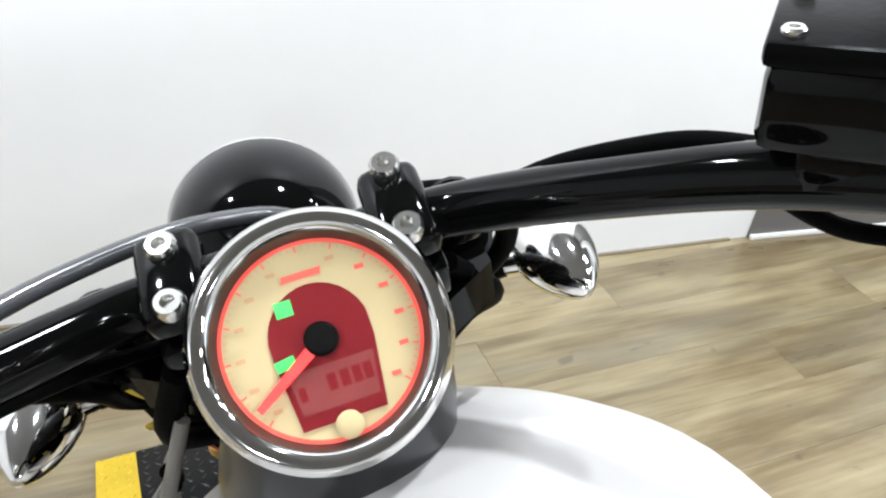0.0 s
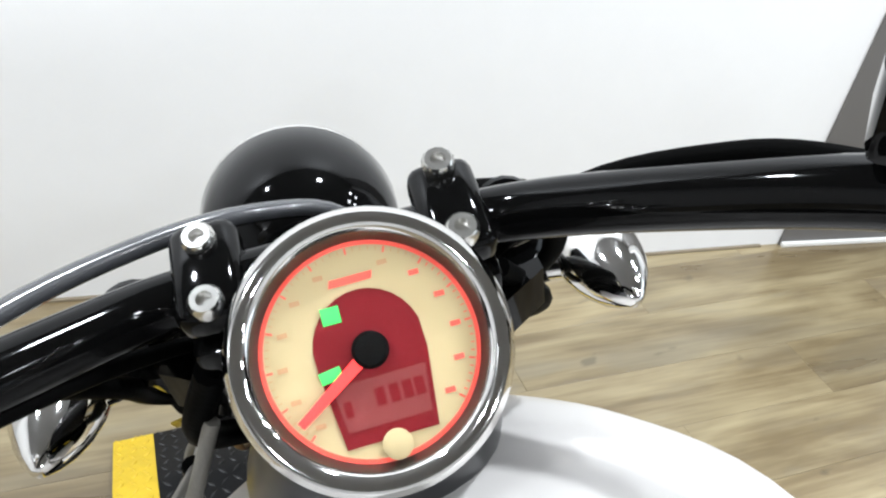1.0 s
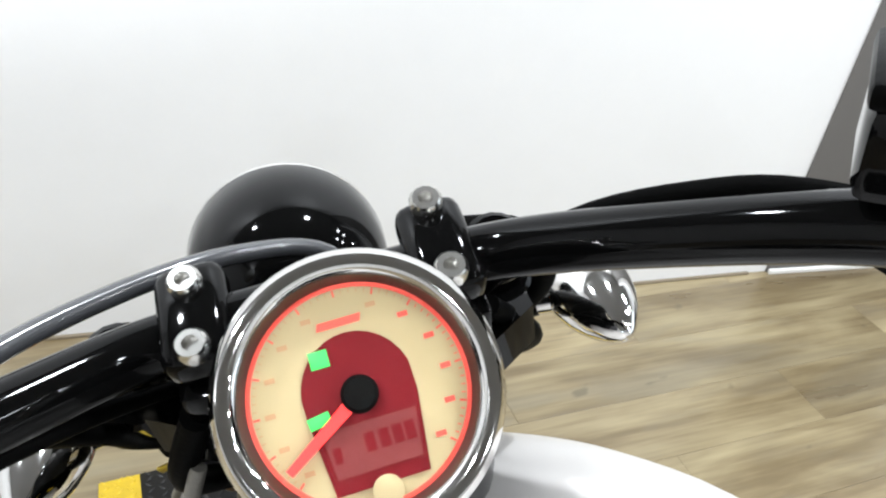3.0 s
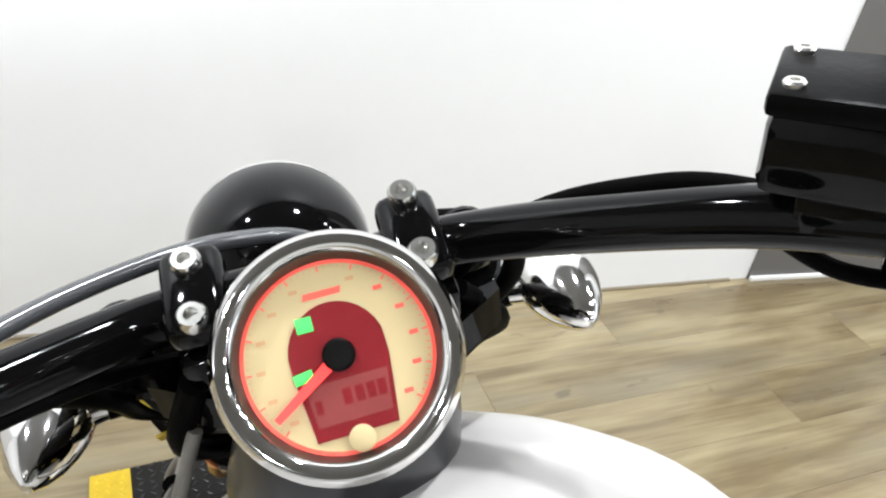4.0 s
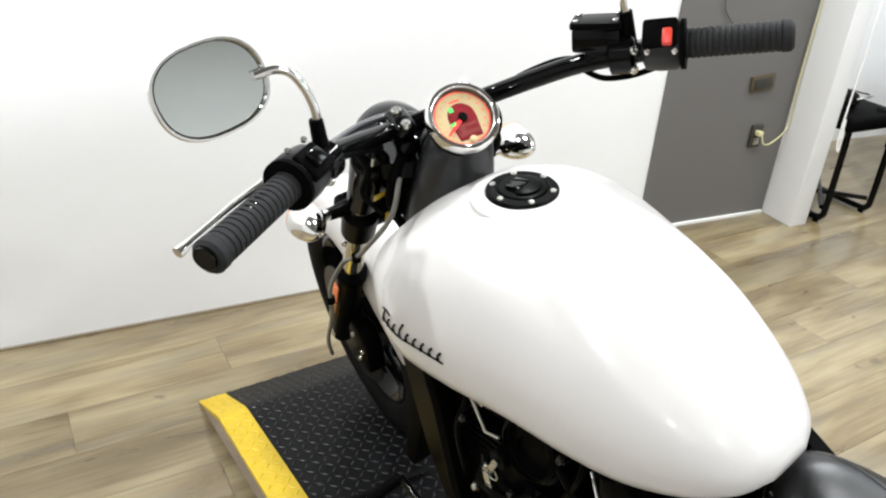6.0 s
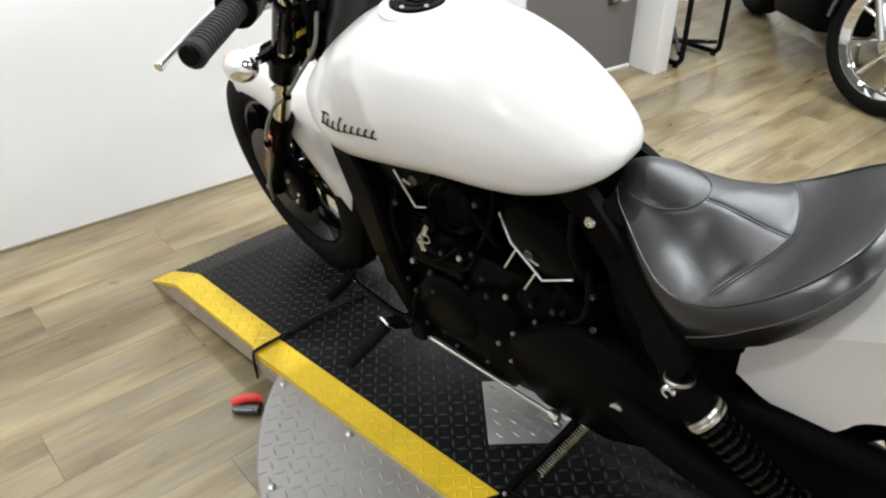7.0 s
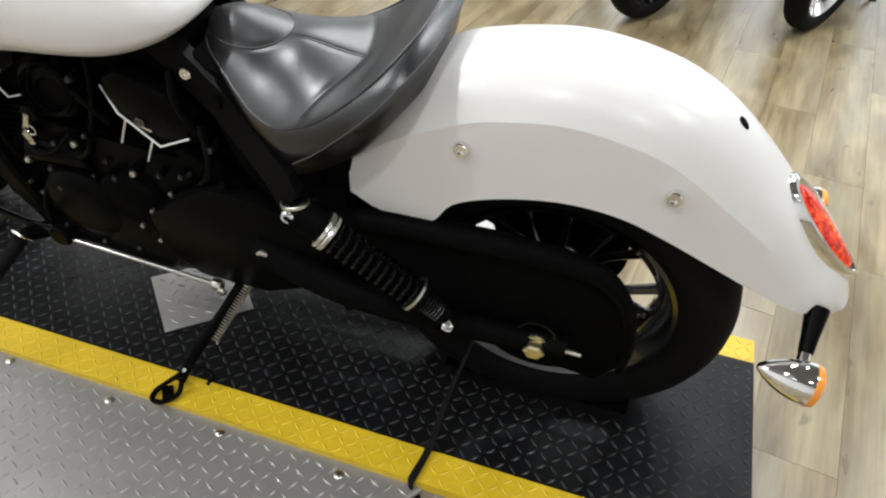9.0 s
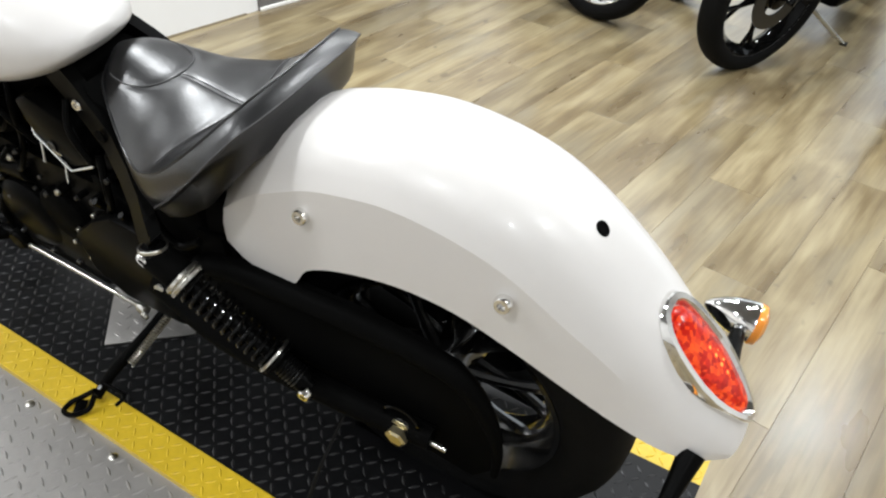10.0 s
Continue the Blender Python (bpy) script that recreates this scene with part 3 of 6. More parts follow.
# wheels
wheel("rear_wheel", 0.323, 0.150, Matrix.Rotation(radians(14.6), 4, "X"), bike, WHEEL_BLACK, 14, "black cast rear wheel")
FAX = Vector((0.0, 1.614, -0.045))
wheel("front_wheel", 0.318, 0.130, FORK @ Matrix.Translation(FAX), bike, BLACK_GLOSS, 15, "black cast front wheel")

# fuel tank
TANK = [  # y, top, bottom, half width, height of the widest line
    (1.268, 0.415, 0.385, 0.034, 0.400), (1.250, 0.440, 0.362, 0.088, 0.404), (1.205, 0.482, 0.333, 0.138, 0.411), (1.140, 0.540, 0.314, 0.174, 0.425), (1.060, 0.583, 0.322, 0.201, 0.443),
    (0.960, 0.597, 0.342, 0.197, 0.455), (0.860, 0.588, 0.356, 0.176, 0.459), (0.770, 0.569, 0.366, 0.157, 0.452), (0.700, 0.542, 0.379, 0.136, 0.448), (0.640, 0.511, 0.405, 0.106, 0.448), (0.600, 0.482, 0.434, 0.071, 0.451), (0.583, 0.466, 0.450, 0.032, 0.455)]


def tank_ring(y, top, bot, hw, mid, n=120):
    ring = []
    for k in range(n):
        a = 2 * math.pi * k / n
        c, s = math.cos(a), math.sin(a)
        pw = 0.724 + 0.145 * min(1.0, max(0.0, (y - 0.98) / 0.2)) if s > 0 else 0.78
        x = hw * (abs(c) ** pw) * (1 if c > 0 else -1)
        if s >= 0:
            z = mid + (top - mid) * (s ** 0.95)
            # the raised spine along the top, whose edge runs out towards the seat
            fade = min(1.0, max(0.0, (y - 0.70) / 0.14)) * min(1.0, max(0.0, (1.16 - y) / 0.08))
            z += 0.0055 * fade / (1 + math.exp((abs(x) - 0.074 - 0.16 * (1.05 - y)) / 0.0035))
        else:
            x *= 1 - 0.14 * abs(s) ** 2
            z = mid - (mid - bot) * (abs(s) ** 0.62)
        ring.append((x - 0.006 + 0.07 * (y - 0.9), y, z))
    return ring


def smooth_rows(rows, n=5):
    pts = spline([Vector(r[:3]) for r in rows], n)
    pts2 = spline([Vector((r[3], r[4], 0)) for r in rows], n)
    return [(p.x, p.y, p.z, q.x, q.y) for p, q in zip(pts, pts2)]


tank = part("fuel_tank", loft([tank_ring(*r) for r in smooth_rows(TANK)]), WHITE_PAINT, bike, "white pearl teardrop fuel tank", 60)


# filler cap with six bolts
CAP = pose(-0.012, 0.998, 0.5945, -1.5, 0, 0) @ Matrix.Scale(0.93, 4)
part("cap_seat", lathe([(0.075, -0.02), (0.074, 0.0), (0.062, 0.005), (0.053, 0.006), (0.053, -0.02)], 48, CAP), WHITE_PAINT, tank)
cap = part("filler_cap", lathe([(0.0515, 0), (0.0515, 0.0095), (0.0495, 0.0115), (0.037, 0.0118), (0.0365, 0.0095), (0.0355, 0.0095), (0.0345, 0.0135), (0.030, 0.0145), (0, 0.0145)], 56, CAP), BLACK_SATIN, tank, "black filler cap with bolted ring")
part("cap_handle", slab([(0.028 * math.cos(radians(a)), 0.028 * math.sin(radians(a))) for a in range(-150, 31, 15)] + [(0.012, 0.012), (-0.014, 0.004)], 0.0035, CAP @ pose(0, 0, 0.0145), 0.001), BLACK_SATIN, cap)
part("cap_flap", box(0.030, 0.022, 0.005, CAP @ pose(-0.006, 0.004, 0.0175, 0, 0, 14), 0.0012), BLACK_GLOSS, cap)
for k in range(6):
    a = radians(60 * k + 62)
    bolt_at(CAP @ Vector((0.0435 * math.cos(a), 0.0435 * math.sin(a), 0.0100)), (0, 0, 1), 0.0042, 0.0035, STEEL, cap)

# the name on the tank as plain slanted strokes
TANK_FINE = smooth_rows(TANK, 10)[::-1]


def tank_side(y, z):
    """A point on the left flank."""
    top, bot, hw, mid = [float(np.interp(y, [r[0] for r in TANK_FINE], [r[i] for r in TANK_FINE])) for i in (1, 2, 3, 4)]
    s = (z - mid) / (top - mid) if z > mid else (mid - z) / (mid - bot)
    s = min(0.98, max(0.0, s))
    s = s ** (1 / 0.95) if z > mid else s ** (1 / 0.62)
    pw = 0.724 + 0.145 * min(1.0, max(0.0, (y - 0.98) / 0.2)) if z > mid else 0.78
    x = hw * math.sqrt(max(0.0, 1 - s * s)) ** pw
    return Vector((-(x * (1 - (0.14 * s ** 2 if z < mid else 0))) - 0.006 + 0.07 * (y - 0.9), y, z))


# plain raised strokes, dark with a bright edge behind each
def badge_at(u, h):
    return tank_side(1.090 - 0.150 * u - 0.45 * h, 0.432 + 0.021 * u + h)


def badge_line(uh, r=0.0015):
    for mat, dx, dz, q in ((CHROME, -0.0006, -0.0012, r + 0.0005), (BLACK_SATIN, -0.0022, 0.0, r)):
        pts = [badge_at(u, h) + Vector((dx, 0, dz)) for u, h in uh]
        part("badge_stroke", tube(pts, q, 6, 3), mat, tank, "black raised badge stroke" if mat is BLACK_SATIN else "bright badge edge")


for k in range(9):
    u, h = 0.07 + 0.106 * k, 0.026 if k in (0, 3) else 0.015
    badge_line([(u, 0), (u - 0.02, 0.5 * h), (u - 0.01, h)], 0.0019)
badge_line([(0.02, 0.0), (0.35, -0.002), (0.65, 0.001), (0.98, -0.001)], 0.0012)
badge_line([(0.0, 0.024), (0.08, 0.027), (0.16, 0.024)], 0.0014)

# seat
SEAT_X = 0.0105
# half of the seat from the nose to the tail: rim (y, z, half width), lower welt (y, z, half width)
SEAT_EDGE = [((0.604, 0.404, 0.0), (0.604, 0.380, 0.0)), ((0.600, 0.397, 0.036), (0.600, 0.372, 0.040)), ((0.582, 0.388, 0.066), (0.578, 0.346, 0.067)), ((0.55, 0.374, 0.0915), (0.545, 0.320, 0.089)),
             ((0.52, 0.357, 0.1125), (0.515, 0.295, 0.110)), ((0.49, 0.344, 0.1315), (0.485, 0.275, 0.130)), ((0.46, 0.340, 0.1485), (0.455, 0.267, 0.148)), ((0.43, 0.344, 0.161), (0.425, 0.273, 0.163)),
             ((0.40, 0.356, 0.168), (0.390, 0.301, 0.173)), ((0.37, 0.373, 0.1705), (0.355, 0.333, 0.178)), ((0.34, 0.396, 0.1685), (0.322, 0.366, 0.1785)), ((0.31, 0.422, 0.1625), (0.290, 0.399, 0.178)),
             ((0.28, 0.450, 0.147), (0.260, 0.432, 0.168)), ((0.257, 0.473, 0.122), (0.234, 0.460, 0.140)), ((0.244, 0.485, 0.090), (0.219, 0.471, 0.102)), ((0.238, 0.490, 0.050), (0.212, 0.476, 0.056)), ((0.236, 0.492, 0.0), (0.210, 0.478, 0.0))]
SEAT_MID = [(0.604, 0.418), (0.57, 0.424), (0.525, 0.415), (0.476, 0.405), (0.44, 0.4025), (0.41, 0.398), (0.38, 0.393), (0.352, 0.391), (0.325, 0.402), (0.30, 0.427), (0.275, 0.458), (0.252, 0.482), (0.236, 0.492)]


def fine_line(rows, n=6):
    return [tuple(p) for p in spline([Vector(r) for r in rows], n)]


EDGE_RIM = fine_line([(a[2], a[0], a[1]) for a, b in SEAT_EDGE])
EDGE_WELT = fine_line([(b[2], b[0], b[1]) for a, b in SEAT_EDGE])
MID = fine_line([(0, y, z) for y, z in SEAT_MID])


def at_y(line, y, i):
    return float(np.interp(y, [p[1] for p in line[::-1]], [p[i] for p in line[::-1]]))


def seat_back(a):
    """The cross seam, swept forward towards the rim."""
    return 0.345 + 0.058 * a ** 1.5


def seat_nose(a):
    """The edge of the nose patch."""
    return 0.473 + 0.195 * a ** 2.2


def seat_z(t, y):
    """Across the seat: a shallow dish that meets a crisp rim, pulled in a little along the seams."""
    a = abs(t)
    zc, ze = at_y(MID, y, 2), at_y(EDGE_RIM, y, 2)
    z = zc + (ze - zc) * a ** 2.2
    fade = max(0.0, 1.0 - a ** 8)
    z -= fade * (0.0022 * math.exp(-((y - seat_back(a)) / 0.007) ** 2) + 0.0016 * math.exp(-((y - seat_nose(a)) / 0.007) ** 2))
    if seat_back(a) < y < seat_nose(a):
        z -= 0.0010 * math.exp(-((t + 0.035) / 0.045) ** 2)
    return z


def seat_pt(y, t, up=0.0008):
    return Vector((SEAT_X + at_y(EDGE_RIM, y, 0) * t, y, seat_z(t, y) + up))


def round_seat(half):
    """The whole loop out of its left half."""
    return [(SEAT_X - x, y, z) for x, y, z in half] + [(SEAT_X + x, y, z) for x, y, z in half[-2:0:-1]]


def seat_rings():
    rings = []
    hub = (SEAT_X, 0.40)
    rim, welt = round_seat(EDGE_RIM), round_seat(EDGE_WELT)
    for k in range(1, 31):
        r = 1 - (1 - k / 30.5) ** 1.15
        ring = []
        for x, y, z in rim:
            px, py = hub[0] + r * (x - hub[0]), hub[1] + r * (y - hub[1])
            t = max(-1.0, min(1.0, (px - SEAT_X) / max(0.004, at_y(EDGE_RIM, py, 0))))
            ring.append((px, py, seat_z(t, py)))
        rings.append(ring)
    rings.append(rim)
    for f, out in ((0.08, 0.0022), (0.3, 0.0045), (0.6, 0.0050), (0.9, 0.0030), (1.0, 0.0)):
        ring = []
        for a, b in zip(rim, welt):
            d = Vector((b[0] - SEAT_X, (b[1] - 0.40) * 0.6, 0.03)).normalized() * out
            ring.append(tuple(Vector(a).lerp(Vector(b), f) + d))
        rings.append(ring)
    # tucked in under the welt, then down to the pan
    for shrink, drop in ((0.965, 0.004), (0.93, 0.018), (0.89, 0.040), (0.85, 0.048), (0.4, 0.046)):
        ring = []
        for x, y, z in welt:
            lift = max(0.0, min(1.0, (0.45 - y) / 0.15))
            ring.append((SEAT_X + (x - SEAT_X) * shrink, 0.40 + (y - 0.40) * (0.5 + 0.5 * shrink), z - drop * (0.55 + 0.85 * lift)))
        rings.append(ring)
    return rings


seat = part("seat", loft(seat_rings()), LEATHER, bike, "black leather solo saddle with grey stitching", 38)


def seam(pts, r=0.0012):
    line = spline(pts, 6)
    part("seam", tube(line, r, 6, 1), STITCH, seat)


# nose patch, centre line, and the cross seam behind it
seam([seat_pt(seat_nose(abs(a)), a) for a in [k / 10 for k in range(-8, 9)]], 0.0013)
for dx in (-0.02, 0.02):
    seam([seat_pt(y, dx - 0.035) for y in (0.472, 0.45, 0.42, 0.40, 0.38, 0.36, 0.346)], 0.0006)
seam([seat_pt(seat_back(abs(a)), a, 0.0012) for a in [k / 10 for k in range(-9, 10)]], 0.0011)
seam([seat_pt(seat_back(abs(a)) - 0.006, a, 0.0010) for a in [k / 10 for k in range(-9, 10)]], 0.0006)
rim_line = [Vector(p) + Vector((0, 0, 0.0004)) for p in round_seat(EDGE_RIM)]
part("welt", tube(rim_line + rim_line[:1], 0.0019, 8, 1), LEATHER, seat)
low_line = [Vector(a).lerp(Vector(b), 0.93) for a, b in zip(round_seat(EDGE_RIM), round_seat(EDGE_WELT))]
low_line = [p + Vector((p.x - SEAT_X, (p.y - 0.40) * 0.6, 0.03)).normalized() * 0.0026 for p in low_line]
part("piping", tube(low_line + low_line[:1], 0.0012, 6, 1), STITCH, seat)

# rear fender: crown, shoulder and lower edge as (y, z) at each station
FENDER = [((0.350, 0.300), (0.345, 0.262), (0.342, 0.205)), ((0.275, 0.392), (0.262, 0.335), (0.285, 0.192)), ((0.205, 0.438), (0.188, 0.378), (0.205, 0.194)), ((0.155, 0.456), (0.145, 0.398), (0.167, 0.243)), ((0.10, 0.469), (0.10, 0.410), (0.102, 0.275)),
          ((0.026, 0.478), (0.026, 0.422), (0.01, 0.296)), ((-0.06, 0.472), (-0.055, 0.414), (-0.075, 0.292)), ((-0.14, 0.450), (-0.135, 0.388), (-0.15, 0.266)), ((-0.213, 0.407), (-0.213, 0.334), (-0.235, 0.226)), ((-0.29, 0.336), (-0.285, 0.280), (-0.302, 0.192)),
          ((-0.36, 0.262), (-0.348, 0.215), (-0.358, 0.166)), ((-0.412, 0.208), (-0.400, 0.178), (-0.402, 0.154)), ((-0.440, 0.172), (-0.428, 0.160), (-0.424, 0.146)), ((-0.452, 0.152), (-0.446, 0.147), (-0.442, 0.142))]
WID = [0.105, 0.118, 0.122, 0.122, 0.122, 0.122, 0.121, 0.119, 0.115, 0.109, 0.100, 0.088, 0.070, 0.055]


def fender_ring(i):
    (yc, zc), (ysh, zsh), (yb, zb) = FENDER[i]
    w = WID[i]
    left = []
    for t in (0.0, 0.25, 0.5, 0.72, 0.88):
        x = w * 0.915 * t
        k = t ** 3.4
        left.append((x, yc + (ysh - yc) * k, zc + (zsh - zc) * k * 1.0))
    left.append((w * 0.915, ysh, zsh))
    left += [(w * (0.915 + 0.085 * f ** 0.8), ysh + (yb - ysh) * f, zsh + (zb - zsh) * f) for f in (0.33, 0.66, 1.0)]
    outer = [(-x, y, z) for x, y, z in left[:0:-1]] + left
    inner = [(x * 0.965, y, z - 0.006 if abs(x) < w * 0.9 else z + 0.001) for x, y, z in outer[::-1]]
    return outer + inner


rings = [fender_ring(i) for i in range(len(FENDER))]
fine = []
cols = [spline([Vector(r[k]) for r in rings], 4) for k in range(len(rings[0]))]
fine = [[c[i] for c in cols] for i in range(len(cols[0]))]
fender = part("rear_fender", loft(fine), WHITE_PAINT, bike, "white pearl rear fender", 20)
part("grommet", lathe([(0.0105, -0.004), (0.0105, 0.001), (0.008, 0.0022), (0.0075, 0.0012), (0, 0.0012)], 24, along((-0.002, -0.213, 0.4062), (-0.002, -0.213 - 0.66, 0.4062 + 0.75))), BLACK_MATT, fender, "black round plug")
for y, z in ((0.158, 0.352), (-0.142, 0.346)):
    for sgn in (-1, 1):
        bolt_at((sgn * 0.114, y, z), (sgn, 0, 0.25), 0.0125, 0.012, CHROME, fender, "fender_bolt")


# ---- motorcycle: front end ----
def opart(name, bm, mat, parent=None, label="", sharp=40.0):
    """A part that turns with the fork."""
    return part(name, xf(bm, FORK), mat, parent or bike, label, sharp)


def pod_frame(p, d, u):
    """A pose at p: z along d, y near u."""
    z = Vector(d).normalized()
    y = (Vector(u) - z * Vector(u).dot(z)).normalized()
    x = y.cross(z)
    return Matrix(((x.x, y.x, z.x, p.x), (x.y, y.y, z.y, p.y), (x.z, y.z, z.z, p.z), (0, 0, 0, 1)))


BAR = [(0.0, 1.204, 0.632), (0.05, 1.204, 0.632), (0.09, 1.195, 0.637), (0.14, 1.155, 0.659), (0.19, 1.108, 0.682), (0.24, 1.055, 0.698), (0.30, 1.000, 0.712), (0.375, 0.929, 0.7185)]
bar = fpart("handlebar", tube([(-x, y, z) for x, y, z in BAR[:0:-1]] + BAR, 0.0138, 18, 6), BLACK_GLOSS, None, "gloss black handlebar")
yoke = fpart("top_yoke", loft([[Vector((sx * (0.100 if abs(sy) < 0.5 else 0.088), 1.222 + sy * 0.040, z - 0.012)) for sx, sy in ((-1, -0.4), (-1, 0.4), (-0.8, 1), (0.8, 1), (1, 0.4), (1, -0.4), (0.7, -1), (-0.7, -1))] for z in (0.570, 0.575, 0.592, 0.597)]), BLACK_GLOSS, None, "gloss black top yoke")
for sgn in (-1, 1):
    cl = fpart("bar_clamp", box(0.032, 0.050, 0.026, pose(sgn * 0.056, 1.204, 0.612, 12, 0, 0), 0.004, 2), BLACK_GLOSS, bar)
    fpart("clamp_cap", box(0.032, 0.054, 0.022, pose(sgn * 0.056, 1.203, 0.640, 12, 0, 0), 0.008, 3), BLACK_GLOSS, cl)
    fpart("clamp_post", rod((sgn * 0.056, 1.212, 0.575), (sgn * 0.056, 1.206, 0.604), 0.015, None, 16, 0.002), BLACK_SATIN, cl)
    for dy, dz in (((0.016, 0.027), (-0.022, 0.018)) if sgn > 0 else ((0.010, 0.024), (-0.022, 0.016))):
        p = STEER @ Vector((sgn * 0.056, 1.204 + dy, 0.628 + dz))
        bolt_at(p, STEER.to_3x3() @ Vector((0, -0.34, 0.94)), 0.0078, 0.007, BOLT_STEEL, cl)
opart("lower_yoke", box(0.25, 0.075, 0.035, pose(0, 1.362, 0.420, 35, 0, 0), 0.01, 2), BLACK_SATIN, None, "black lower yoke")
opart("steering_head", rod((0, 1.175, 0.585), (0, 1.30, 0.36), 0.046, None, 20, 0.004), BLACK_SATIN, None)
FD = (FAX - Vector((0, 1.235, 0.60))).normalized()
for sgn in (-1, 1):
    a = Vector((sgn * 0.098, 1.235, 0.600))
    leg = opart("fork_leg", rod(a + FD * 0.0, a + FD * 0.48, 0.0205, None, 20), FORK_TUBE, None, "chromed fork tube")
    opart("fork_cover", rod(a + FD * 0.03, a + FD * 0.16, 0.029, 0.027, 20, 0.003), BLACK_GLOSS, leg)
    opart("slider", rod(a + FD * 0.435, a + FD * 0.770, 0.028, 0.026, 20, 0.004), BLACK_SATIN, leg, "black lower fork leg")
    opart("dust_seal", rod(a + FD * 0.425, a + FD * 0.448, 0.0315, None, 20, 0.003), BLACK_MATT, leg)
    opart("signal_clamp", rod(a + FD * 0.185, a + FD * 0.262, 0.033, 0.031, 20, 0.005), BLACK_SATIN, leg, "black clamp holding the turn signal")
    bolt_at(FORK @ (a + FD * 0.275 + Vector((sgn * 0.030, -0.012, 0))), (sgn, -0.4, 0.2), 0.006, 0.006, BOLT_STEEL, leg)
    opart("top_cap", rod(a - FD * 0.012, a + FD * 0.002, 0.018, None, 18, 0.003), BLACK_GLOSS, leg)
    if sgn < 0:
        c = a + FD * 0.505 + Vector((-0.034, 0.000, 0))
        opart("reflector", box(0.006, 0.026, 0.080, Matrix.Translation(c) @ Matrix.Rotation(radians(30), 4, "X"), 0.003), ORANGE, leg, "orange side reflector")
        opart("reflector_stay", tube([c + Vector((-0.002, 0.004, -0.03)), c + Vector((-0.006, 0.026, -0.075)), c + Vector((-0.002, 0.062, -0.125))], [0.009, 0.011, 0.004], 8, 4, (0.35, 1.0)), BRONZE, leg, "bronze stay below the reflector")
opart("front_axle", rod(FAX + Vector((-0.125, 0, 0)), FAX + Vector((0.125, 0, 0)), 0.012, None, 16), STEEL)
opart("brake_disc", xf(lathe([(0.075, -0.002), (0.149, -0.002), (0.149, 0.002), (0.075, 0.002), (0.075, -0.002)], 56, TOX, False), Matrix.Translation(FAX + Vector((-0.073, 0, 0)))), DISC_STEEL, None, "dark steel brake disc")
caliper = opart("brake_caliper", xf(slab([(-0.045, -0.055), (0.010, -0.062), (0.040, -0.030), (0.044, 0.025), (0.020, 0.058), (-0.025, 0.060), (-0.050, 0.020)], 0.044, None, 0.008),
                Matrix.Translation(FAX + Vector((-0.066, -0.122, 0.045))) @ Matrix(((0, 0, -1, 0), (1, 0, 0, 0), (0, 1, 0, 0), (0, 0, 0, 1)))), BLACK_SATIN, None, "black brake caliper")
for dy, dz in ((-0.010, -0.028), (0.006, 0.030), (-0.030, 0.004)):
    bolt_at(FORK @ (FAX + Vector((-0.111, -0.122 + dy, 0.045 + dz))), (-1, 0, 0.1), 0.006, 0.005, STEEL, caliper)
# front fender
rings = []
for k in range(25):
    a = radians(48 + (211 - 48) * k / 24)
    w = 0.080 * min(1.0, 0.72 + 0.5 * math.sin(math.pi * k / 24)) * (1 - 0.75 * max(0.0, (k - 12) / 12) ** 1.6)
    out, inn = [], []
    for t in (-1, -0.93, -0.75, -0.5, -0.25, 0, 0.25, 0.5, 0.75, 0.93, 1):
        r = 0.340 - 0.052 * abs(t) ** 4 if abs(t) < 1 else 0.258 + 0.062 * max(0.0, (k - 15) / 9) ** 1.6
        for lst, q in ((out, r), (inn, r - 0.005)):
            lst.append(FAX + Vector((w * t * (1.0 if lst is out else 0.96), q * math.cos(a), q * math.sin(a))))
    rings.append(out + inn[::-1])
opart("front_fender", loft(rings), WHITE_PAINT, None, "white pearl front fender", 50)

# headlamp
HL = STEER @ along((-0.025, 1.345, 0.526), (-0.025, 1.45, 0.501)) @ Matrix.Scale(0.785, 4)
lamp_shell = part("headlamp", lathe([(0.0, -0.075), (0.03, -0.072), (0.058, -0.058), (0.077, -0.034), (0.087, 0.0), (0.090, 0.04), (0.088, 0.05)], 48, HL, False), BLACK_GLOSS, bike, "gloss black headlamp shell")
part("headlamp_ring", lathe([(0.0885, 0.049), (0.0890, 0.054), (0.087, 0.058), (0.084, 0.060), (0.082, 0.052)], 48, HL, False), CHROME, lamp_shell, "chrome rim")
part("headlamp_lens", lathe([(0.085, 0.05), (0.06, 0.064), (0, 0.070)], 40, HL, False), STEEL, lamp_shell)
fpart("headlamp_bracket", box(0.13, 0.05, 0.05, pose(0, 1.31, 0.52, 20, 0, 0), 0.01), BLACK_GLOSS, lamp_shell)

# gauge
GN = Vector((0, -0.64, 0.77))
G = STEER @ Matrix.Translation((0.006, 1.122, 0.658)) @ Matrix(((1, 0, 0, 0), (0, GN.z, GN.y, 0), (0, -GN.y, GN.z, 0), (0, 0, 0, 1))) @ Matrix.Scale(0.94, 4)
gauge = part("speedometer", lathe([(0.0, -0.045), (0.036, -0.044), (0.046, -0.034), (0.0505, -0.012), (0.051, 0.0)], 56, G, False), BLACK_SATIN, bike, "round chrome speedometer with cream and maroon dial")
part("bezel", lathe([(0.0505, -0.010), (0.0548, -0.008), (0.0558, -0.001), (0.0548, 0.006), (0.0520, 0.0100), (0.0490, 0.0108), (0.0462, 0.0095), (0.0448, 0.0075)], 72, G, False), CHROME, gauge, "chrome bezel")
part("bezel_well", lathe([(0.0450, 0.0080), (0.0440, 0.0040), (0.0424, 0.0)], 72, G, False), DARK_STEEL, gauge, "dark inner ring")
RD = 0.0425
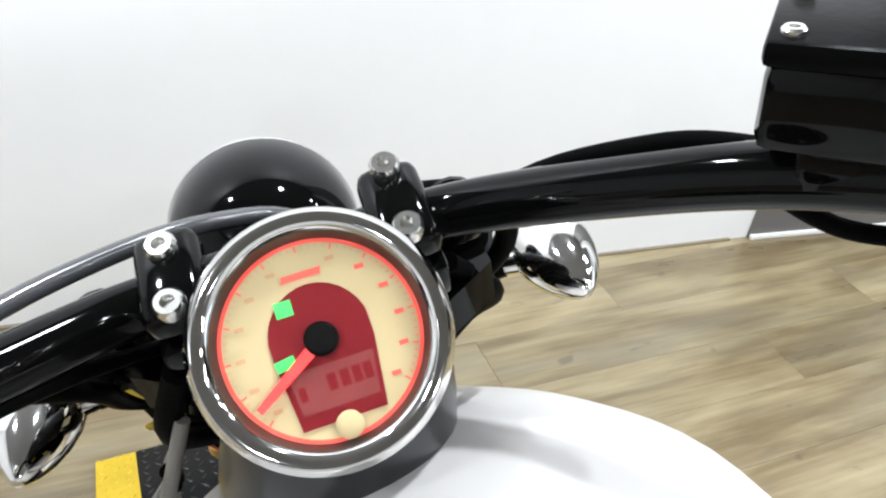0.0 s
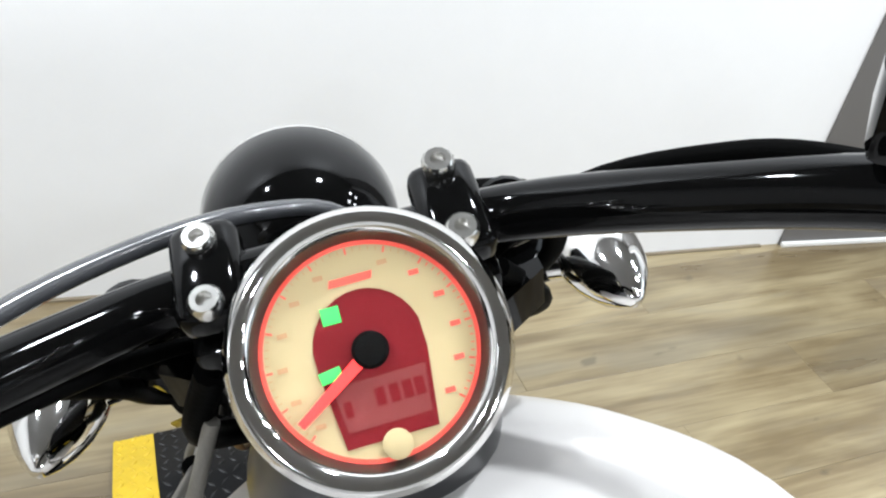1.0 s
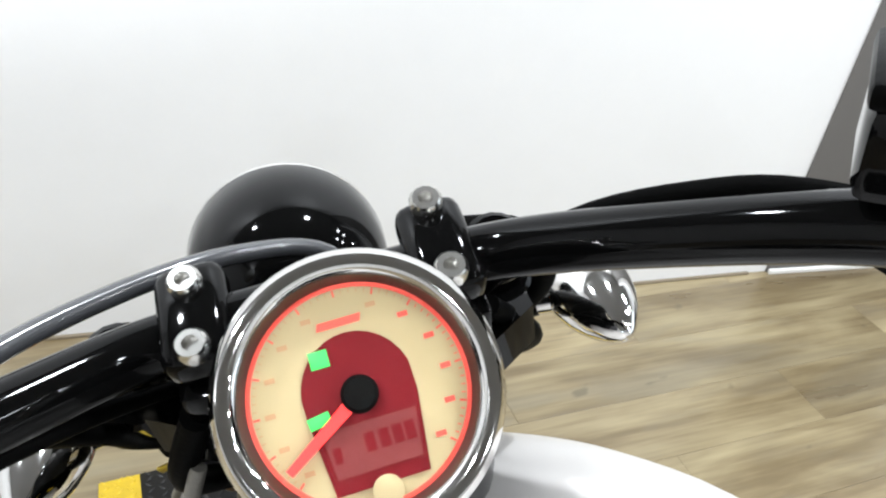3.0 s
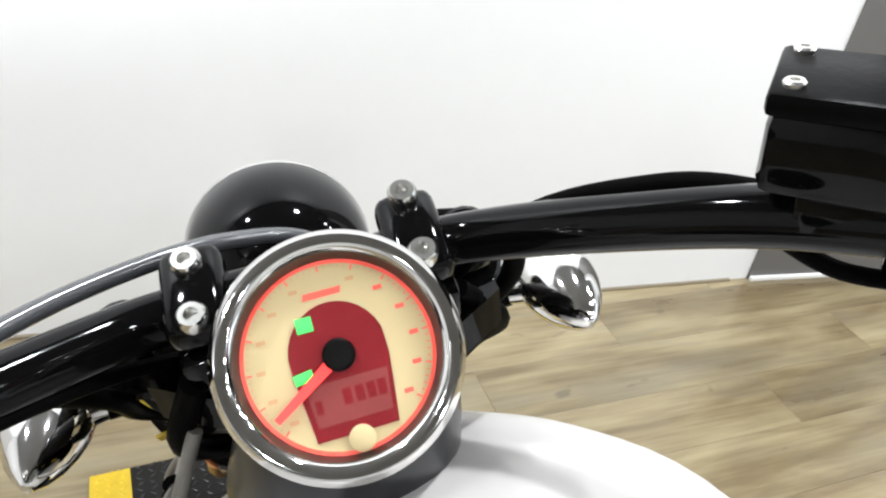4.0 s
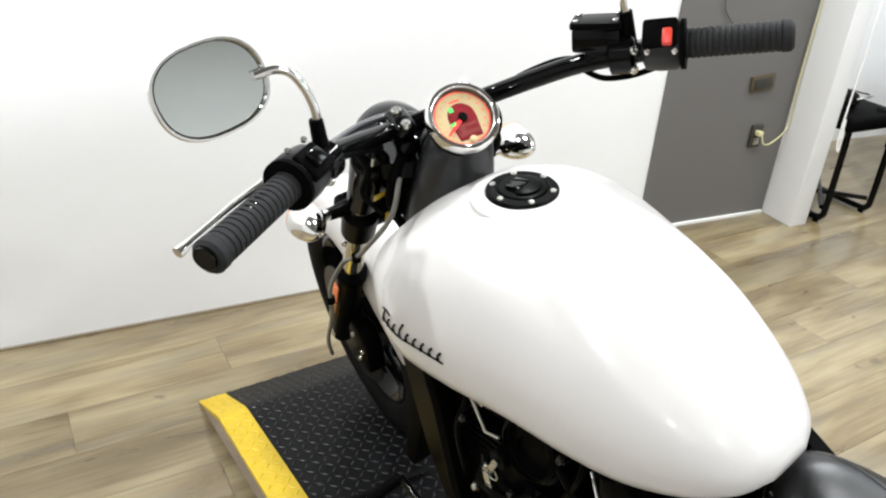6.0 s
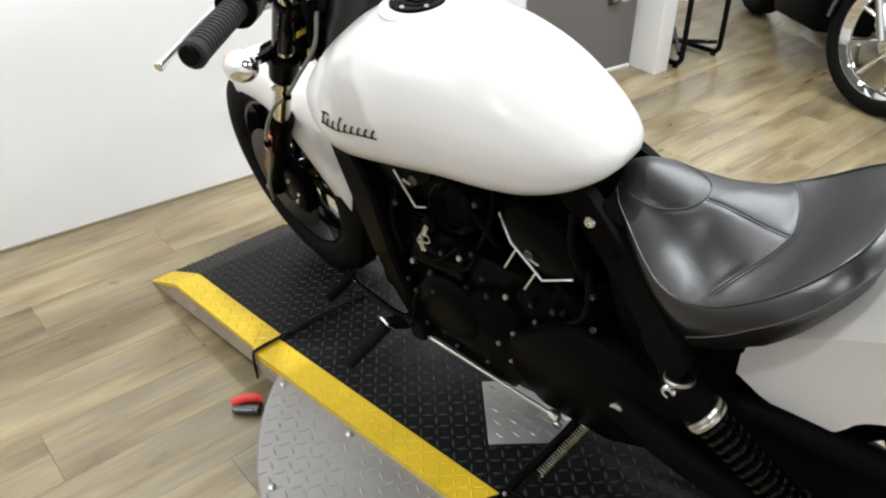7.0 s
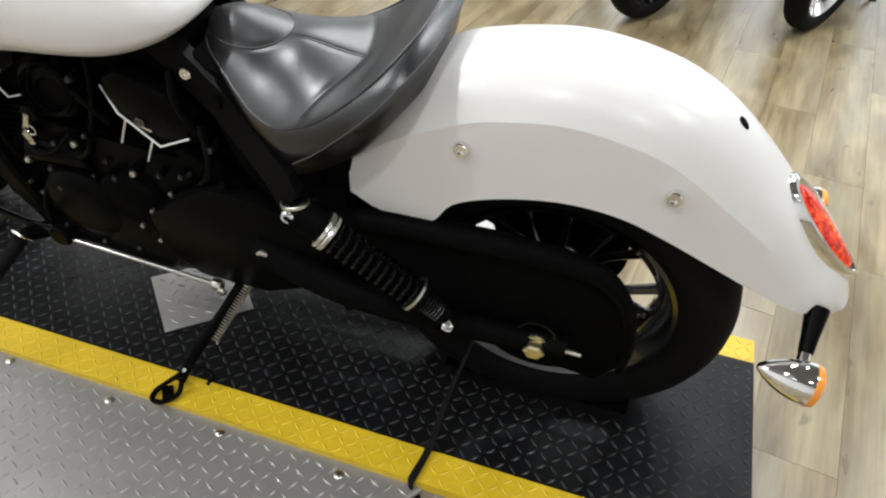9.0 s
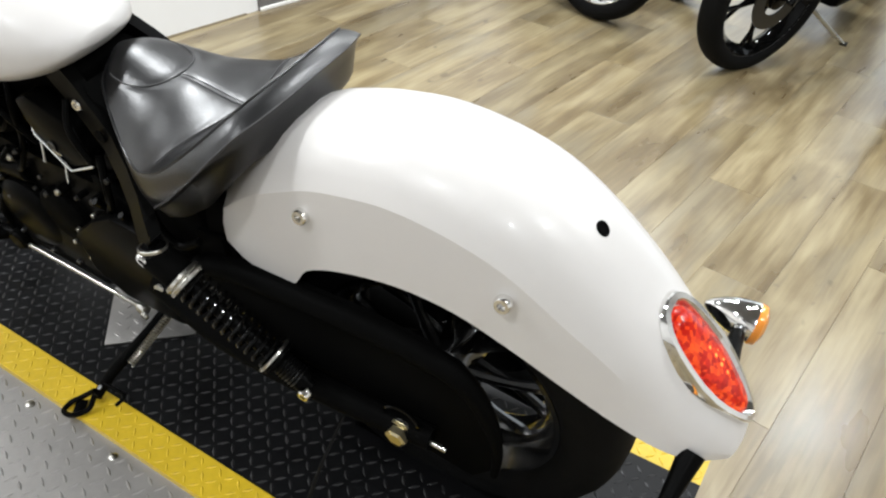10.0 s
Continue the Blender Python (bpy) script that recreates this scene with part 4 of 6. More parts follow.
part("dial", lathe([(RD, -0.0005), (RD, 0.0), (0, 0.0)], 64, G), CREAM, gauge, "cream dial face")
part("dial_edge", lathe([(RD, 0.0003), (RD - 0.0018, 0.0004), (RD - 0.0018, 0.0001)], 64, G, False), DIAL_RED, gauge)


def gp(u, v, h=0.0):
    return pose(u * RD, v * RD, h)


arch = [(-0.42, -0.80), (-0.50, -0.1)] + [(0.51 * math.cos(radians(a)), 0.02 + 0.54 * math.sin(radians(a))) for a in range(172, 7, -12)] + [(0.50, -0.1), (0.42, -0.80)]
part("dial_centre", slab([(u * RD, v * RD) for u, v in arch], 0.0006, G @ pose(0, 0, 0.0002)), MAROON, gauge, "maroon dial centre")
part("lcd", slab([(u * RD, v * RD) for u, v in ((-0.37, -0.66), (-0.42, -0.24), (0.44, -0.24), (0.39, -0.66))], 0.0003, G @ pose(0, 0, 0.001)), LCD, gauge, "dim display panel")
for u in (-0.02, 0.11, 0.23, 0.34):
    part("display_bar", box(0.0038, 0.0070, 0.0002, G @ gp(u, -0.42, 0.0015)), MAROON, gauge)
part("display_bar", box(0.003, 0.006, 0.0002, G @ gp(-0.32, -0.46, 0.0015)), MAROON, gauge)
part("dial_knob", lathe([(0.0058, 0), (0.0058, 0.002), (0.004, 0.003), (0, 0.003)], 24, G @ gp(0.02, -0.86, 0.0003)), CREAM, gauge)
part("dial_print", slab([(-0.0085, -0.0015), (0.0085, -0.0015), (0.0095, 0.0015), (-0.0075, 0.0015)], 0.0003, G @ gp(-0.03, 0.66, 0.0002)), DIAL_RED, gauge, "red name bar on the dial")
for k in range(13):
    a = radians(222 - k * 264 / 12)
    if abs(k - 6) > 0.5:
        part("numeral_bar", box(0.0040, 0.0020, 0.0003, G @ gp(0.80 * math.cos(a), 0.80 * math.sin(a), 0.0003)), DIAL_DARK if k < 8 else DIAL_RED, gauge)
    part("tick", box(0.0007, 0.0026, 0.0003, G @ gp(0.92 * math.cos(a), 0.92 * math.sin(a), 0.0003) @ pose(0, 0, 0, 0, 0, math.degrees(a) - 90)), DIAL_RED, gauge)
for k in range(61):
    a = radians(222 - k * 264 / 60)
    if k % 5:
        part("tick", box(0.0004, 0.0016, 0.0003, G @ gp(0.925 * math.cos(a), 0.925 * math.sin(a), 0.0003) @ pose(0, 0, 0, 0, 0, math.degrees(a) - 90)), DIAL_RED if k > 40 else DIAL_DARK, gauge)
na = math.atan2(-0.54, -0.84)
part("needle", slab([(-0.002, -0.0027), (0.038, -0.0016), (0.038, 0.0016), (-0.002, 0.0027)], 0.0008, G @ pose(0, 0, 0.003, 0, 0, math.degrees(na))), NEEDLE, gauge, "red needle")
part("needle_hub", lathe([(0.0072, 0.0005), (0.0072, 0.005), (0.0058, 0.0064), (0, 0.0064)], 28, G), BLACK_MATT, gauge)
part("indicator", box(0.0072, 0.0066, 0.0004, G @ gp(-0.27, 0.385, 0.001), 0.0001), GREEN_LIGHT, gauge, "lit green indicator")
part("indicator", box(0.0085, 0.0046, 0.0004, G @ gp(-0.40, -0.13, 0.001) @ pose(0, 0, 0, 0, 0, 8), 0.0001), GREEN_LIGHT, gauge, "lit green indicator")
gl = part("gauge_glass", lathe([(0.0449, 0.0066), (0.0449, 0.0074), (0, 0.0082), (0, 0.0074), (0.0449, 0.0066)], 48, G, False), LENS_GLASS, gauge, "clear glass cover")
gl.visible_shadow = False
NAC = [(0.470, 1.185, 0.070, 0.064), (0.520, 1.175, 0.068, 0.060), (0.560, 1.164, 0.062, 0.054), (0.600, 1.156, 0.056, 0.046), (0.630, 1.150, 0.046, 0.036), (0.640, 1.148, 0.030, 0.024)]
part("nacelle", loft([[(0.012 + rx * math.cos(2 * math.pi * k / 32), y + ry * math.sin(2 * math.pi * k / 32), z) for k in range(32)] for z, y, rx, ry in NAC]), NACELLE_GREY, bike, "dark grey cover below the speedometer", 60)
fpart("gauge_bracket", tube([(0, 1.150, 0.630), (0, 1.185, 0.605), (0, 1.21, 0.59)], 0.02, 10, 3), BLACK_SATIN, gauge)


# wiring and brackets round the steering head
fpart("wiring_cover", loft([[(x0 + rx * math.cos(t), y0 + ry * math.sin(t), z) for t in [2 * math.pi * k / 20 for k in range(20)]] for z, x0, y0, rx, ry in
                           ((0.485, -0.070, 1.300, 0.020, 0.020), (0.495, -0.074, 1.296, 0.040, 0.036), (0.535, -0.080, 1.280, 0.050, 0.042), (0.570, -0.082, 1.262, 0.046, 0.036), (0.580, -0.082, 1.258, 0.026, 0.020))]), BLACK_GLOSS, yoke, "black wiring cover")
fpart("warning_tag", box(0.030, 0.002, 0.014, pose(-0.102, 1.228, 0.520, 30, 0, 10), 0.0006), TREAD_YELLOW, yoke, "yellow tag on the wiring")
fpart("warning_tag", box(0.010, 0.002, 0.024, pose(-0.094, 1.252, 0.462, 24, 0, 8), 0.0006), TREAD_YELLOW, yoke, "yellow tag on the wiring")
for k, pts in enumerate((
        [(-0.145, 1.160, 0.655), (-0.120, 1.205, 0.585), (-0.125, 1.250, 0.520), (-0.090, 1.300, 0.440)],
        [(-0.070, 1.185, 0.600), (-0.095, 1.200, 0.540), (-0.085, 1.245, 0.470), (-0.060, 1.290, 0.400)],
        [(0.075, 1.200, 0.600), (0.105, 1.225, 0.540), (0.095, 1.275, 0.470), (0.060, 1.300, 0.40)],
        [(0.060, 1.255, 0.610), (0.115, 1.262, 0.585), (0.130, 1.275, 0.530), (0.09, 1.30, 0.46)])):
    fpart("wiring_loom", tube(pts, 0.008 if k % 2 else 0.006, 10, 6), BLACK_MATT, yoke)


# turn signals: chrome bullets with amber lenses; the tip points away from the lens
def signal(name, base, at, way, size=1.0, fn=None):
    fn = fn or Matrix.Identity(4)
    at, way = Vector(at), Vector(way).normalized()
    m = fn @ along(at, at + way)
    s = size
    body = part(name, lathe([(0.0, -0.062 * s), (0.005 * s, -0.060 * s), (0.013 * s, -0.050 * s), (0.021 * s, -0.036 * s), (0.0275 * s, -0.020 * s), (0.032 * s, -0.002 * s), (0.0335 * s, 0.012 * s), (0.0335 * s, 0.016 * s)], 40, m, False), CHROME, bike, "chrome bullet turn signal")
    part("lens", lathe([(0.033 * s, 0.013 * s), (0.034 * s, 0.017 * s), (0.032 * s, 0.026 * s), (0.022 * s, 0.032 * s), (0, 0.034 * s)], 36, m, False), AMBER, body, "amber lens")
    b = Vector(base)
    d = (b - at).normalized()
    part("collar", xf(rod(at + d * 0.028 * s, at + d * 0.046 * s, 0.011 * s, 0.010 * s, 16), fn), CHROME, body)
    part("stalk", xf(tube([at + d * 0.042 * s, at + (b - at) * 0.6, b], [0.011 * s, 0.013 * s, 0.018 * s], 12, 4), fn), BLACK_SATIN, body, "black stalk")
    return body


for sgn in (-1, 1):
    signal("front_signal", (sgn * 0.105 - 0.012, 1.340, 0.450), (sgn * 0.196 - 0.018, 1.306, 0.470), (0, 0.96, -0.2), 0.96, STEER)
signal("rear_signal", (-0.080, -0.40, 0.160), (-0.182, -0.388, 0.108), (-0.05, -1, -0.12), 1.0)
signal("rear_signal", (0.080, -0.40, 0.150), (0.203, -0.401, 0.122), (0.05, -1, -0.12), 1.0)

# tail lamp: a shield on the tail of the fender
TLM = along((0.0, -0.373, 0.242), (0.0, -0.373 - 0.72, 0.242 + 0.69)) @ pose(0, 0, 0, 0, 0, 0)
up_t = (TLM.to_3x3().inverted() @ Vector((0, 0.69, 0.72)))
tl_turn = math.degrees(math.atan2(up_t.y, up_t.x)) - 90
TLM = TLM @ pose(0, 0, -0.008, 0, 0, tl_turn)


def shield(w, h):
    pts = []
    for k in range(28):
        a = 2 * math.pi * k / 28
        c, s = math.cos(a), math.sin(a)
        y = h * (abs(s) ** 0.8) * (1 if s > 0 else -1)
        x = w * (abs(c) ** 0.75) * (1 if c > 0 else -1) * (1.0 if y > 0 else 1 - 0.55 * (abs(y) / h) ** 1.6)
        pts.append((x, y))
    return pts


tail = part("tail_lamp", loft([[TLM @ Vector((x, y, z)) for x, y in shield(w, h)] for w, h, z in ((0.053, 0.110, -0.03), (0.052, 0.109, 0.012), (0.049, 0.105, 0.0215), (0.041, 0.097, 0.0225), (0.0335, 0.089, 0.012))]), CHROME, bike, "red tail lamp in a chrome shield bezel")
part("lens", loft([[TLM @ Vector((x, y, z)) for x, y in shield(w, h)] for w, h, z in ((0.0345, 0.090, 0.008), (0.033, 0.088, 0.018), (0.028, 0.080, 0.024), (0.015, 0.048, 0.0275), (0.003, 0.01, 0.028))]), RED_LENS, tail, "red ribbed lens")
for i in range(9):
    for j in range(2):
        u, v = 0.011 - 0.0085 * j - 0.0006 * i + 0.0012 * (i % 2), 0.050 - 0.0145 * i
        part("lamp_led", lathe([(0.0034, 0), (0.0034, 0.001), (0.0016, 0.0022), (0, 0.0022)], 8, TLM @ pose(u, v, 0.0268 - 0.0026 * (abs(v) / 0.05) ** 2 - 0.0030 * (abs(u) / 0.016) ** 2)), RED_GLOW, tail)

# controls on the bars
for sgn in (-1, 1):
    A, B = (Vector((0.288, 1.011, 0.710)), Vector((0.374, 0.930, 0.7185))) if sgn > 0 else (Vector((-0.258, 1.040, 0.701)), Vector((-0.362, 0.941, 0.715)))
    prof = [(0.0165, 0.0)]
    L = (B - A).length
    for k in range(16):
        h = L * (k + 0.12) / 16
        prof += [(0.0185, h), (0.0195, h + L * 0.010), (0.0195, h + L * 0.045), (0.0180, h + L * 0.052)]
    prof += [(0.0205, L), (0.0205, L + 0.010), (0.017, L + 0.014), (0, L + 0.014)]
    fpart("grip", lathe(prof, 26, along(A, B)), GRIP_RUBBER, bar, "black ribbed rubber grip", 25)
    d = (B - A).normalized()
    PF = pod_frame(A, d, (0, -0.75, 0.66))
    pod = fpart("switch_pod", lathe([(0.022, -0.052), (0.030, -0.048), (0.033, -0.030), (0.033, -0.008), (0.027, 0.0), (0.018, 0.002)], 28, along(A, B)), POD_PLASTIC, bar, "black switch housing")
    fpart("pod_face", box(0.040, 0.022, 0.045, PF @ pose(0.004, 0.024, -0.028), 0.005), BLACK_MATT, pod)
    fpart("pod_flange", lathe([(0.020, -0.004), (0.033, -0.003), (0.033, 0.003), (0.020, 0.004)], 24, along(A, B)), BLACK_MATT, pod)
    if sgn > 0:
        fpart("kill_switch", box(0.022, 0.010, 0.012, PF @ pose(-0.006, 0.038, -0.018), 0.002), RED_SWITCH, pod, "red stop switch")
    else:
        fpart("dip_switch", box(0.020, 0.016, 0.022, PF @ pose(0.004, 0.036, -0.026), 0.003), BLACK_GLOSS, pod)
    for q in ((-0.024, 0.030, -0.010), (-0.022, 0.030, -0.044)):
        p = PF @ Vector(q)
        bolt_at(STEER @ p, STEER.to_3x3() @ Vector((0, -0.6, 0.8)), 0.004, 0.004, BOLT_STEEL, pod)
    C = Vector((0.230, 1.066, 0.697)) if sgn > 0 else Vector((-0.205, 1.090, 0.686))
    perch = fpart("lever_perch", lathe([(0.02, -0.018), (0.027, -0.014), (0.027, 0.014), (0.02, 0.018)], 22, along(C, C + d)), BLACK_GLOSS, bar, "gloss black lever perch")
    bolt_at(STEER @ (C + Vector((0, -0.024, 0.012))), STEER.to_3x3() @ Vector((0, -0.8, 0.5)), 0.006, 0.006, BOLT_STEEL, perch)
    bolt_at(STEER @ (C + Vector((0, -0.024, -0.014))), STEER.to_3x3() @ Vector((0, -0.9, -0.2)), 0.006, 0.006, BOLT_STEEL, perch)
    fpart("lever", tube([C + Vector((sgn * 0.004, 0.036, -0.004)), C + Vector((sgn * 0.05, 0.030, -0.010)), C + Vector((sgn * 0.11, 0.002, -0.012)), C + Vector((sgn * 0.17, -0.040, -0.012)), C + Vector((sgn * 0.196, -0.062, -0.010))], [0.007, 0.0068, 0.0055, 0.0050, 0.0075], 10, 5, (1.0, 0.75)), CHROME, perch, "polished lever")
    # mirror
    P0 = C + Vector((0.012 if sgn > 0 else 0.005, 0.0, 0.024))
    stem = [P0, P0 + Vector((-sgn * 0.006, 0.004, 0.05)), P0 + Vector((sgn * 0.004, 0.012, 0.088)), P0 + Vector((sgn * 0.022, 0.016, 0.102)), P0 + Vector((sgn * 0.050, 0.012, 0.104))]
    mstem = fpart("mirror_stem", tube(stem, 0.0058, 12, 6), CHROME, bar, "chrome mirror stem")
    fpart("stem_base", rod(P0 - Vector((0, 0, 0.016)), P0 + Vector((-sgn * 0.004, 0.003, 0.034)), 0.011, 0.009, 14, 0.002), BLACK_SATIN, mstem)
    MC = P0 + Vector((sgn * 0.100, 0.010, 0.106))
    MM = along(MC, MC + Vector((sgn * -0.22, -1, 0.30))) @ pose(0, 0, 0, 0, 0, 0)
    out = [(0.068 * (abs(math.cos(radians(a))) ** 0.8) * (1 if math.cos(radians(a)) > 0 else -1), 0.053 * (abs(math.sin(radians(a))) ** 0.85) * (1 if math.sin(radians(a)) > 0 else -1)) for a in range(0, 360, 10)]
    shell = fpart("mirror_shell", loft([[MM @ Vector((x * k, y * k, z)) for x, y in out] for k, z in ((0.25, -0.026), (0.62, -0.022), (0.9, -0.011), (1.0, 0.0), (1.01, 0.004), (0.985, 0.0085), (0.945, 0.0085), (0.915, 0.003), (0.90, 0.001))]), CHROME, mstem, "chrome oval mirror shell")
    fpart("mirror_pane", loft([[MM @ Vector((x * 0.90, y * 0.89, z)) for x, y in out] for z in (0.001, 0.0025)]), MIRROR, shell, "mirror glass")

# brake fluid reservoir on the right bar
RS = pose(0.2125, 1.0975, 0.718, -8, 0, -42) @ Matrix.Diagonal((0.80, 0.97, 0.97, 1))
res = fpart("fluid_reservoir", box(0.082, 0.052, 0.034, RS, 0.006, 2), BLACK_GLOSS, bar, "gloss black fluid reservoir")
fpart("reservoir_lid", box(0.086, 0.056, 0.010, RS @ pose(0, 0, 0.021), 0.003, 2), BLACK_SATIN, res)
for u, v in ((-0.033, -0.019), (0.033, -0.019), (-0.033, 0.019), (0.033, 0.019)):
    bolt_at(STEER @ RS @ Vector((u, v, 0.0255)), STEER.to_3x3() @ RS.to_3x3() @ Vector((0, 0, 1)), 0.0042, 0.003, BOLT_STEEL, res)
fpart("reservoir_foot", box(0.07, 0.036, 0.03, RS @ pose(0.012, 0, -0.026), 0.008), BLACK_GLOSS, res)

# cables
for k, pts in enumerate((
        [(-0.225, 1.075, 0.700), (-0.17, 1.150, 0.675), (-0.11, 1.218, 0.650), (-0.04, 1.262, 0.624), (0.01, 1.288, 0.58), (0.02, 1.30, 0.48)],
        [(0.235, 1.085, 0.676), (0.200, 1.122, 0.681), (0.165, 1.158, 0.672), (0.11, 1.205, 0.632), (0.05, 1.245, 0.54)],
        [(0.190, 1.105, 0.675), (0.215, 1.090, 0.658), (0.245, 1.066, 0.660), (0.268, 1.038, 0.675)],
        [(-0.215, 1.06, 0.690), (-0.17, 1.11, 0.672), (-0.10, 1.19, 0.615), (-0.07, 1.25, 0.54), (-0.05, 1.27, 0.42)])):
    fpart("cable", tube(pts, 0.0052 if k < 2 else 0.0042, 10, 7), BLACK_MATT if k else GREY_CABLE, bar, "black control cable" if k else "glossy grey clutch cable")
part("brake_hose", tube([(-0.060, 1.205, 0.555), (-0.085, 1.200, 0.50), (-0.098, 1.255, 0.425), (-0.080, 1.330, 0.355), (-0.068, 1.400, 0.300), (-0.088, 1.425, 0.240), (-0.092, 1.430, 0.17), (-0.088, 1.470, 0.08), (-0.070, 1.500, 0.01)], 0.0042, 10, 7), CABLE, bar, "grey braided brake hose")
for p in ((-0.082, 1.325, 0.358), (-0.090, 1.428, 0.21)):
    part("hose_clip", rod((p[0], p[1], p[2] - 0.008), (p[0], p[1], p[2] + 0.008), 0.0085, None, 10, 0.001), BLACK_MATT, bar)

# frame castings
for sgn in (-1, 1):
    part("frame_downtube", loft([[(sgn * (x - 0.016), yf, z + 0.010), (sgn * (x - 0.003), yf - 0.002, z + 0.008), (sgn * (x + 0.004), yf - 0.010, z + 0.004), (sgn * (x + 0.010), yr + 0.012, z - 0.004), (sgn * (x + 0.004), yr, z - 0.008), (sgn * (x - 0.016), yr, z - 0.008)]
                                 for x, yf, yr, z in ((0.098, 1.225, 1.190, 0.395), (0.106, 1.196, 1.140, 0.345), (0.114, 1.174, 1.085, 0.295), (0.117, 1.149, 1.058, 0.230), (0.118, 1.127, 1.040, 0.160), (0.118, 1.103, 1.024, 0.087), (0.114, 1.056, 0.990, -0.025), (0.106, 1.020, 0.965, -0.110))]), BLACK_SATIN, bike, "black cast frame downtube", 30)
    arm = part("frame_rear", loft([[(sgn * (x + 0.011), y - u * w, z - v * w) for u, v, w in ((0.62, -0.78, 0.026), (0.62, -0.78, 0.020), (-0.62, 0.78, 0.020), (-0.62, 0.78, 0.026))] + [(sgn * (x - 0.011), y - u * w, z - v * w) for u, v, w in ((-0.62, 0.78, 0.028), (0.62, -0.78, 0.028))]
                                   for x, y, z in ((0.070, 0.665, 0.405), (0.078, 0.625, 0.380), (0.086, 0.590, 0.352), (0.098, 0.545, 0.322), (0.122, 0.500, 0.296), (0.150, 0.455, 0.280), (0.178, 0.418, 0.268), (0.192, 0.400, 0.246))]), BLACK_SATIN, bike, "black cast rear frame arm", 30)
    bolt_at((sgn * 0.092, 0.606, 0.364), (sgn, 0, 0.1), 0.010, 0.007, CHROME, arm, "frame_bolt")
    part("frame_hole", rod((sgn * 0.108, 0.556, 0.332), (sgn * 0.1115, 0.556, 0.332), 0.011, None, 18, 0.001), BLACK_MATT, arm)
    part("shock_sleeve", rod((sgn * 0.196, 0.393, 0.252), (sgn * 0.202, 0.388, 0.226), 0.020, 0.022, 18, 0.003), BLACK_GLOSS, arm)
    part("sleeve_ring", lathe([(0.0205, -0.003), (0.0225, -0.002), (0.0225, 0.002), (0.0205, 0.003)], 22, along((sgn * 0.197, 0.392, 0.248), (sgn * 0.202, 0.388, 0.226)), False), STEEL, arm)
    part("swingarm", tube([(sgn * 0.128, 0.520, 0.035), (sgn * 0.155, 0.35, 0.012), (sgn * 0.160, 0.15, 0.005), (sgn * 0.150, -0.05, 0.0)], [0.040, 0.036, 0.030, 0.024], 14, 5, (0.8, 0.8)), BLACK_MATT, bike, "black swingarm")
    # shock absorber
    T, Bm = Vector((sgn * 0.198, 0.396, 0.236)), Vector((sgn * 0.190, 0.143, 0.053))
    dd = (Bm - T).normalized()
    Ls = (Bm - T).length
    shock = part("shock_absorber", rod(T, Bm, 0.012, None, 14), BLACK_SATIN, bike, "black coil-over shock absorber")
    part("preload_ring", lathe([(0.018, 0.052), (0.031, 0.053), (0.032, 0.058), (0.0295, 0.061), (0.032, 0.064), (0.031, 0.069), (0.018, 0.070)], 28, along(T, Bm)), STEEL, shock, "brushed steel preload ring")
    part("shock_body", lathe([(0.024, 0.0), (0.026, 0.01), (0.026, 0.050), (0.018, 0.056)], 24, along(T, Bm)), BLACK_MATT, shock)
    part("spring_seat", lathe([(0.012, Ls - 0.074), (0.029, Ls - 0.073), (0.029, Ls - 0.066), (0.018, Ls - 0.060), (0.018, Ls - 0.012)], 26, along(T, Bm)), BLACK_SATIN, shock)
    part("lower_ring", lathe([(0.0290, Ls - 0.078), (0.0315, Ls - 0.077), (0.0315, Ls - 0.073), (0.0290, Ls - 0.072)], 26, along(T, Bm), False), STEEL, shock)
    for k in range(6):
        part("thread", lathe([(0.0180, Ls - 0.056 + 0.006 * k), (0.0200, Ls - 0.0545 + 0.006 * k), (0.0180, Ls - 0.053 + 0.006 * k)], 20, along(T, Bm), False), DARK_STEEL, shock)
    m = along(T, Bm)
    turns = 11
    part("spring", tube([m @ Vector((0.0245 * math.cos(2 * math.pi * t * turns), 0.0245 * math.sin(2 * math.pi * t * turns), 0.072 + (Ls - 0.146) * t)) for t in [i / (turns * 14) for i in range(turns * 14 + 1)]], 0.0038, 8, 1), BLACK_GLOSS, shock, "gloss black coil spring")
    bolt_at(T + Vector((sgn * 0.012, 0, 0)), (sgn, 0, 0), 0.013, 0.012, CHROME, shock)
    bolt_at(Bm + Vector((sgn * 0.010, 0, 0)), (sgn, 0, 0), 0.011, 0.012, CHROME, shock)
    bolt_at((sgn * 0.150, 0.500, 0.042), (sgn, 0, 0), 0.015, 0.008, STEEL, bike, "pivot_bolt")
    axn = part("axle_nut", lathe([(0.025, 0), (0.025, 0.004), (0.019, 0.005), (0.019, 0.018), (0.014, 0.021), (0, 0.021)], 6, along((sgn * 0.160, 0, 0), (sgn * 0.2, 0, 0))), BRASS, bike, "yellow zinc axle nut", 20)
    part("washer", lathe([(0.024, -0.004), (0.024, 0.001), (0.01, 0.001)], 28, along((sgn * 0.160, 0, 0), (sgn * 0.2, 0, 0))), STEEL, axn)
    part("axle_plate", lathe([(0.034, -0.003), (0.034, 0.0), (0.030, 0.001), (0.030, -0.003)], 28, along((sgn * 0.158, 0.002, 0.022), (sgn * 0.2, 0.002, 0.022)), False), BLACK_GLOSS, axn)
    part("adjuster", rod((sgn * 0.155, -0.03, -0.002), (sgn * 0.155, -0.078, -0.004), 0.0045, None, 10), STEEL, axn)
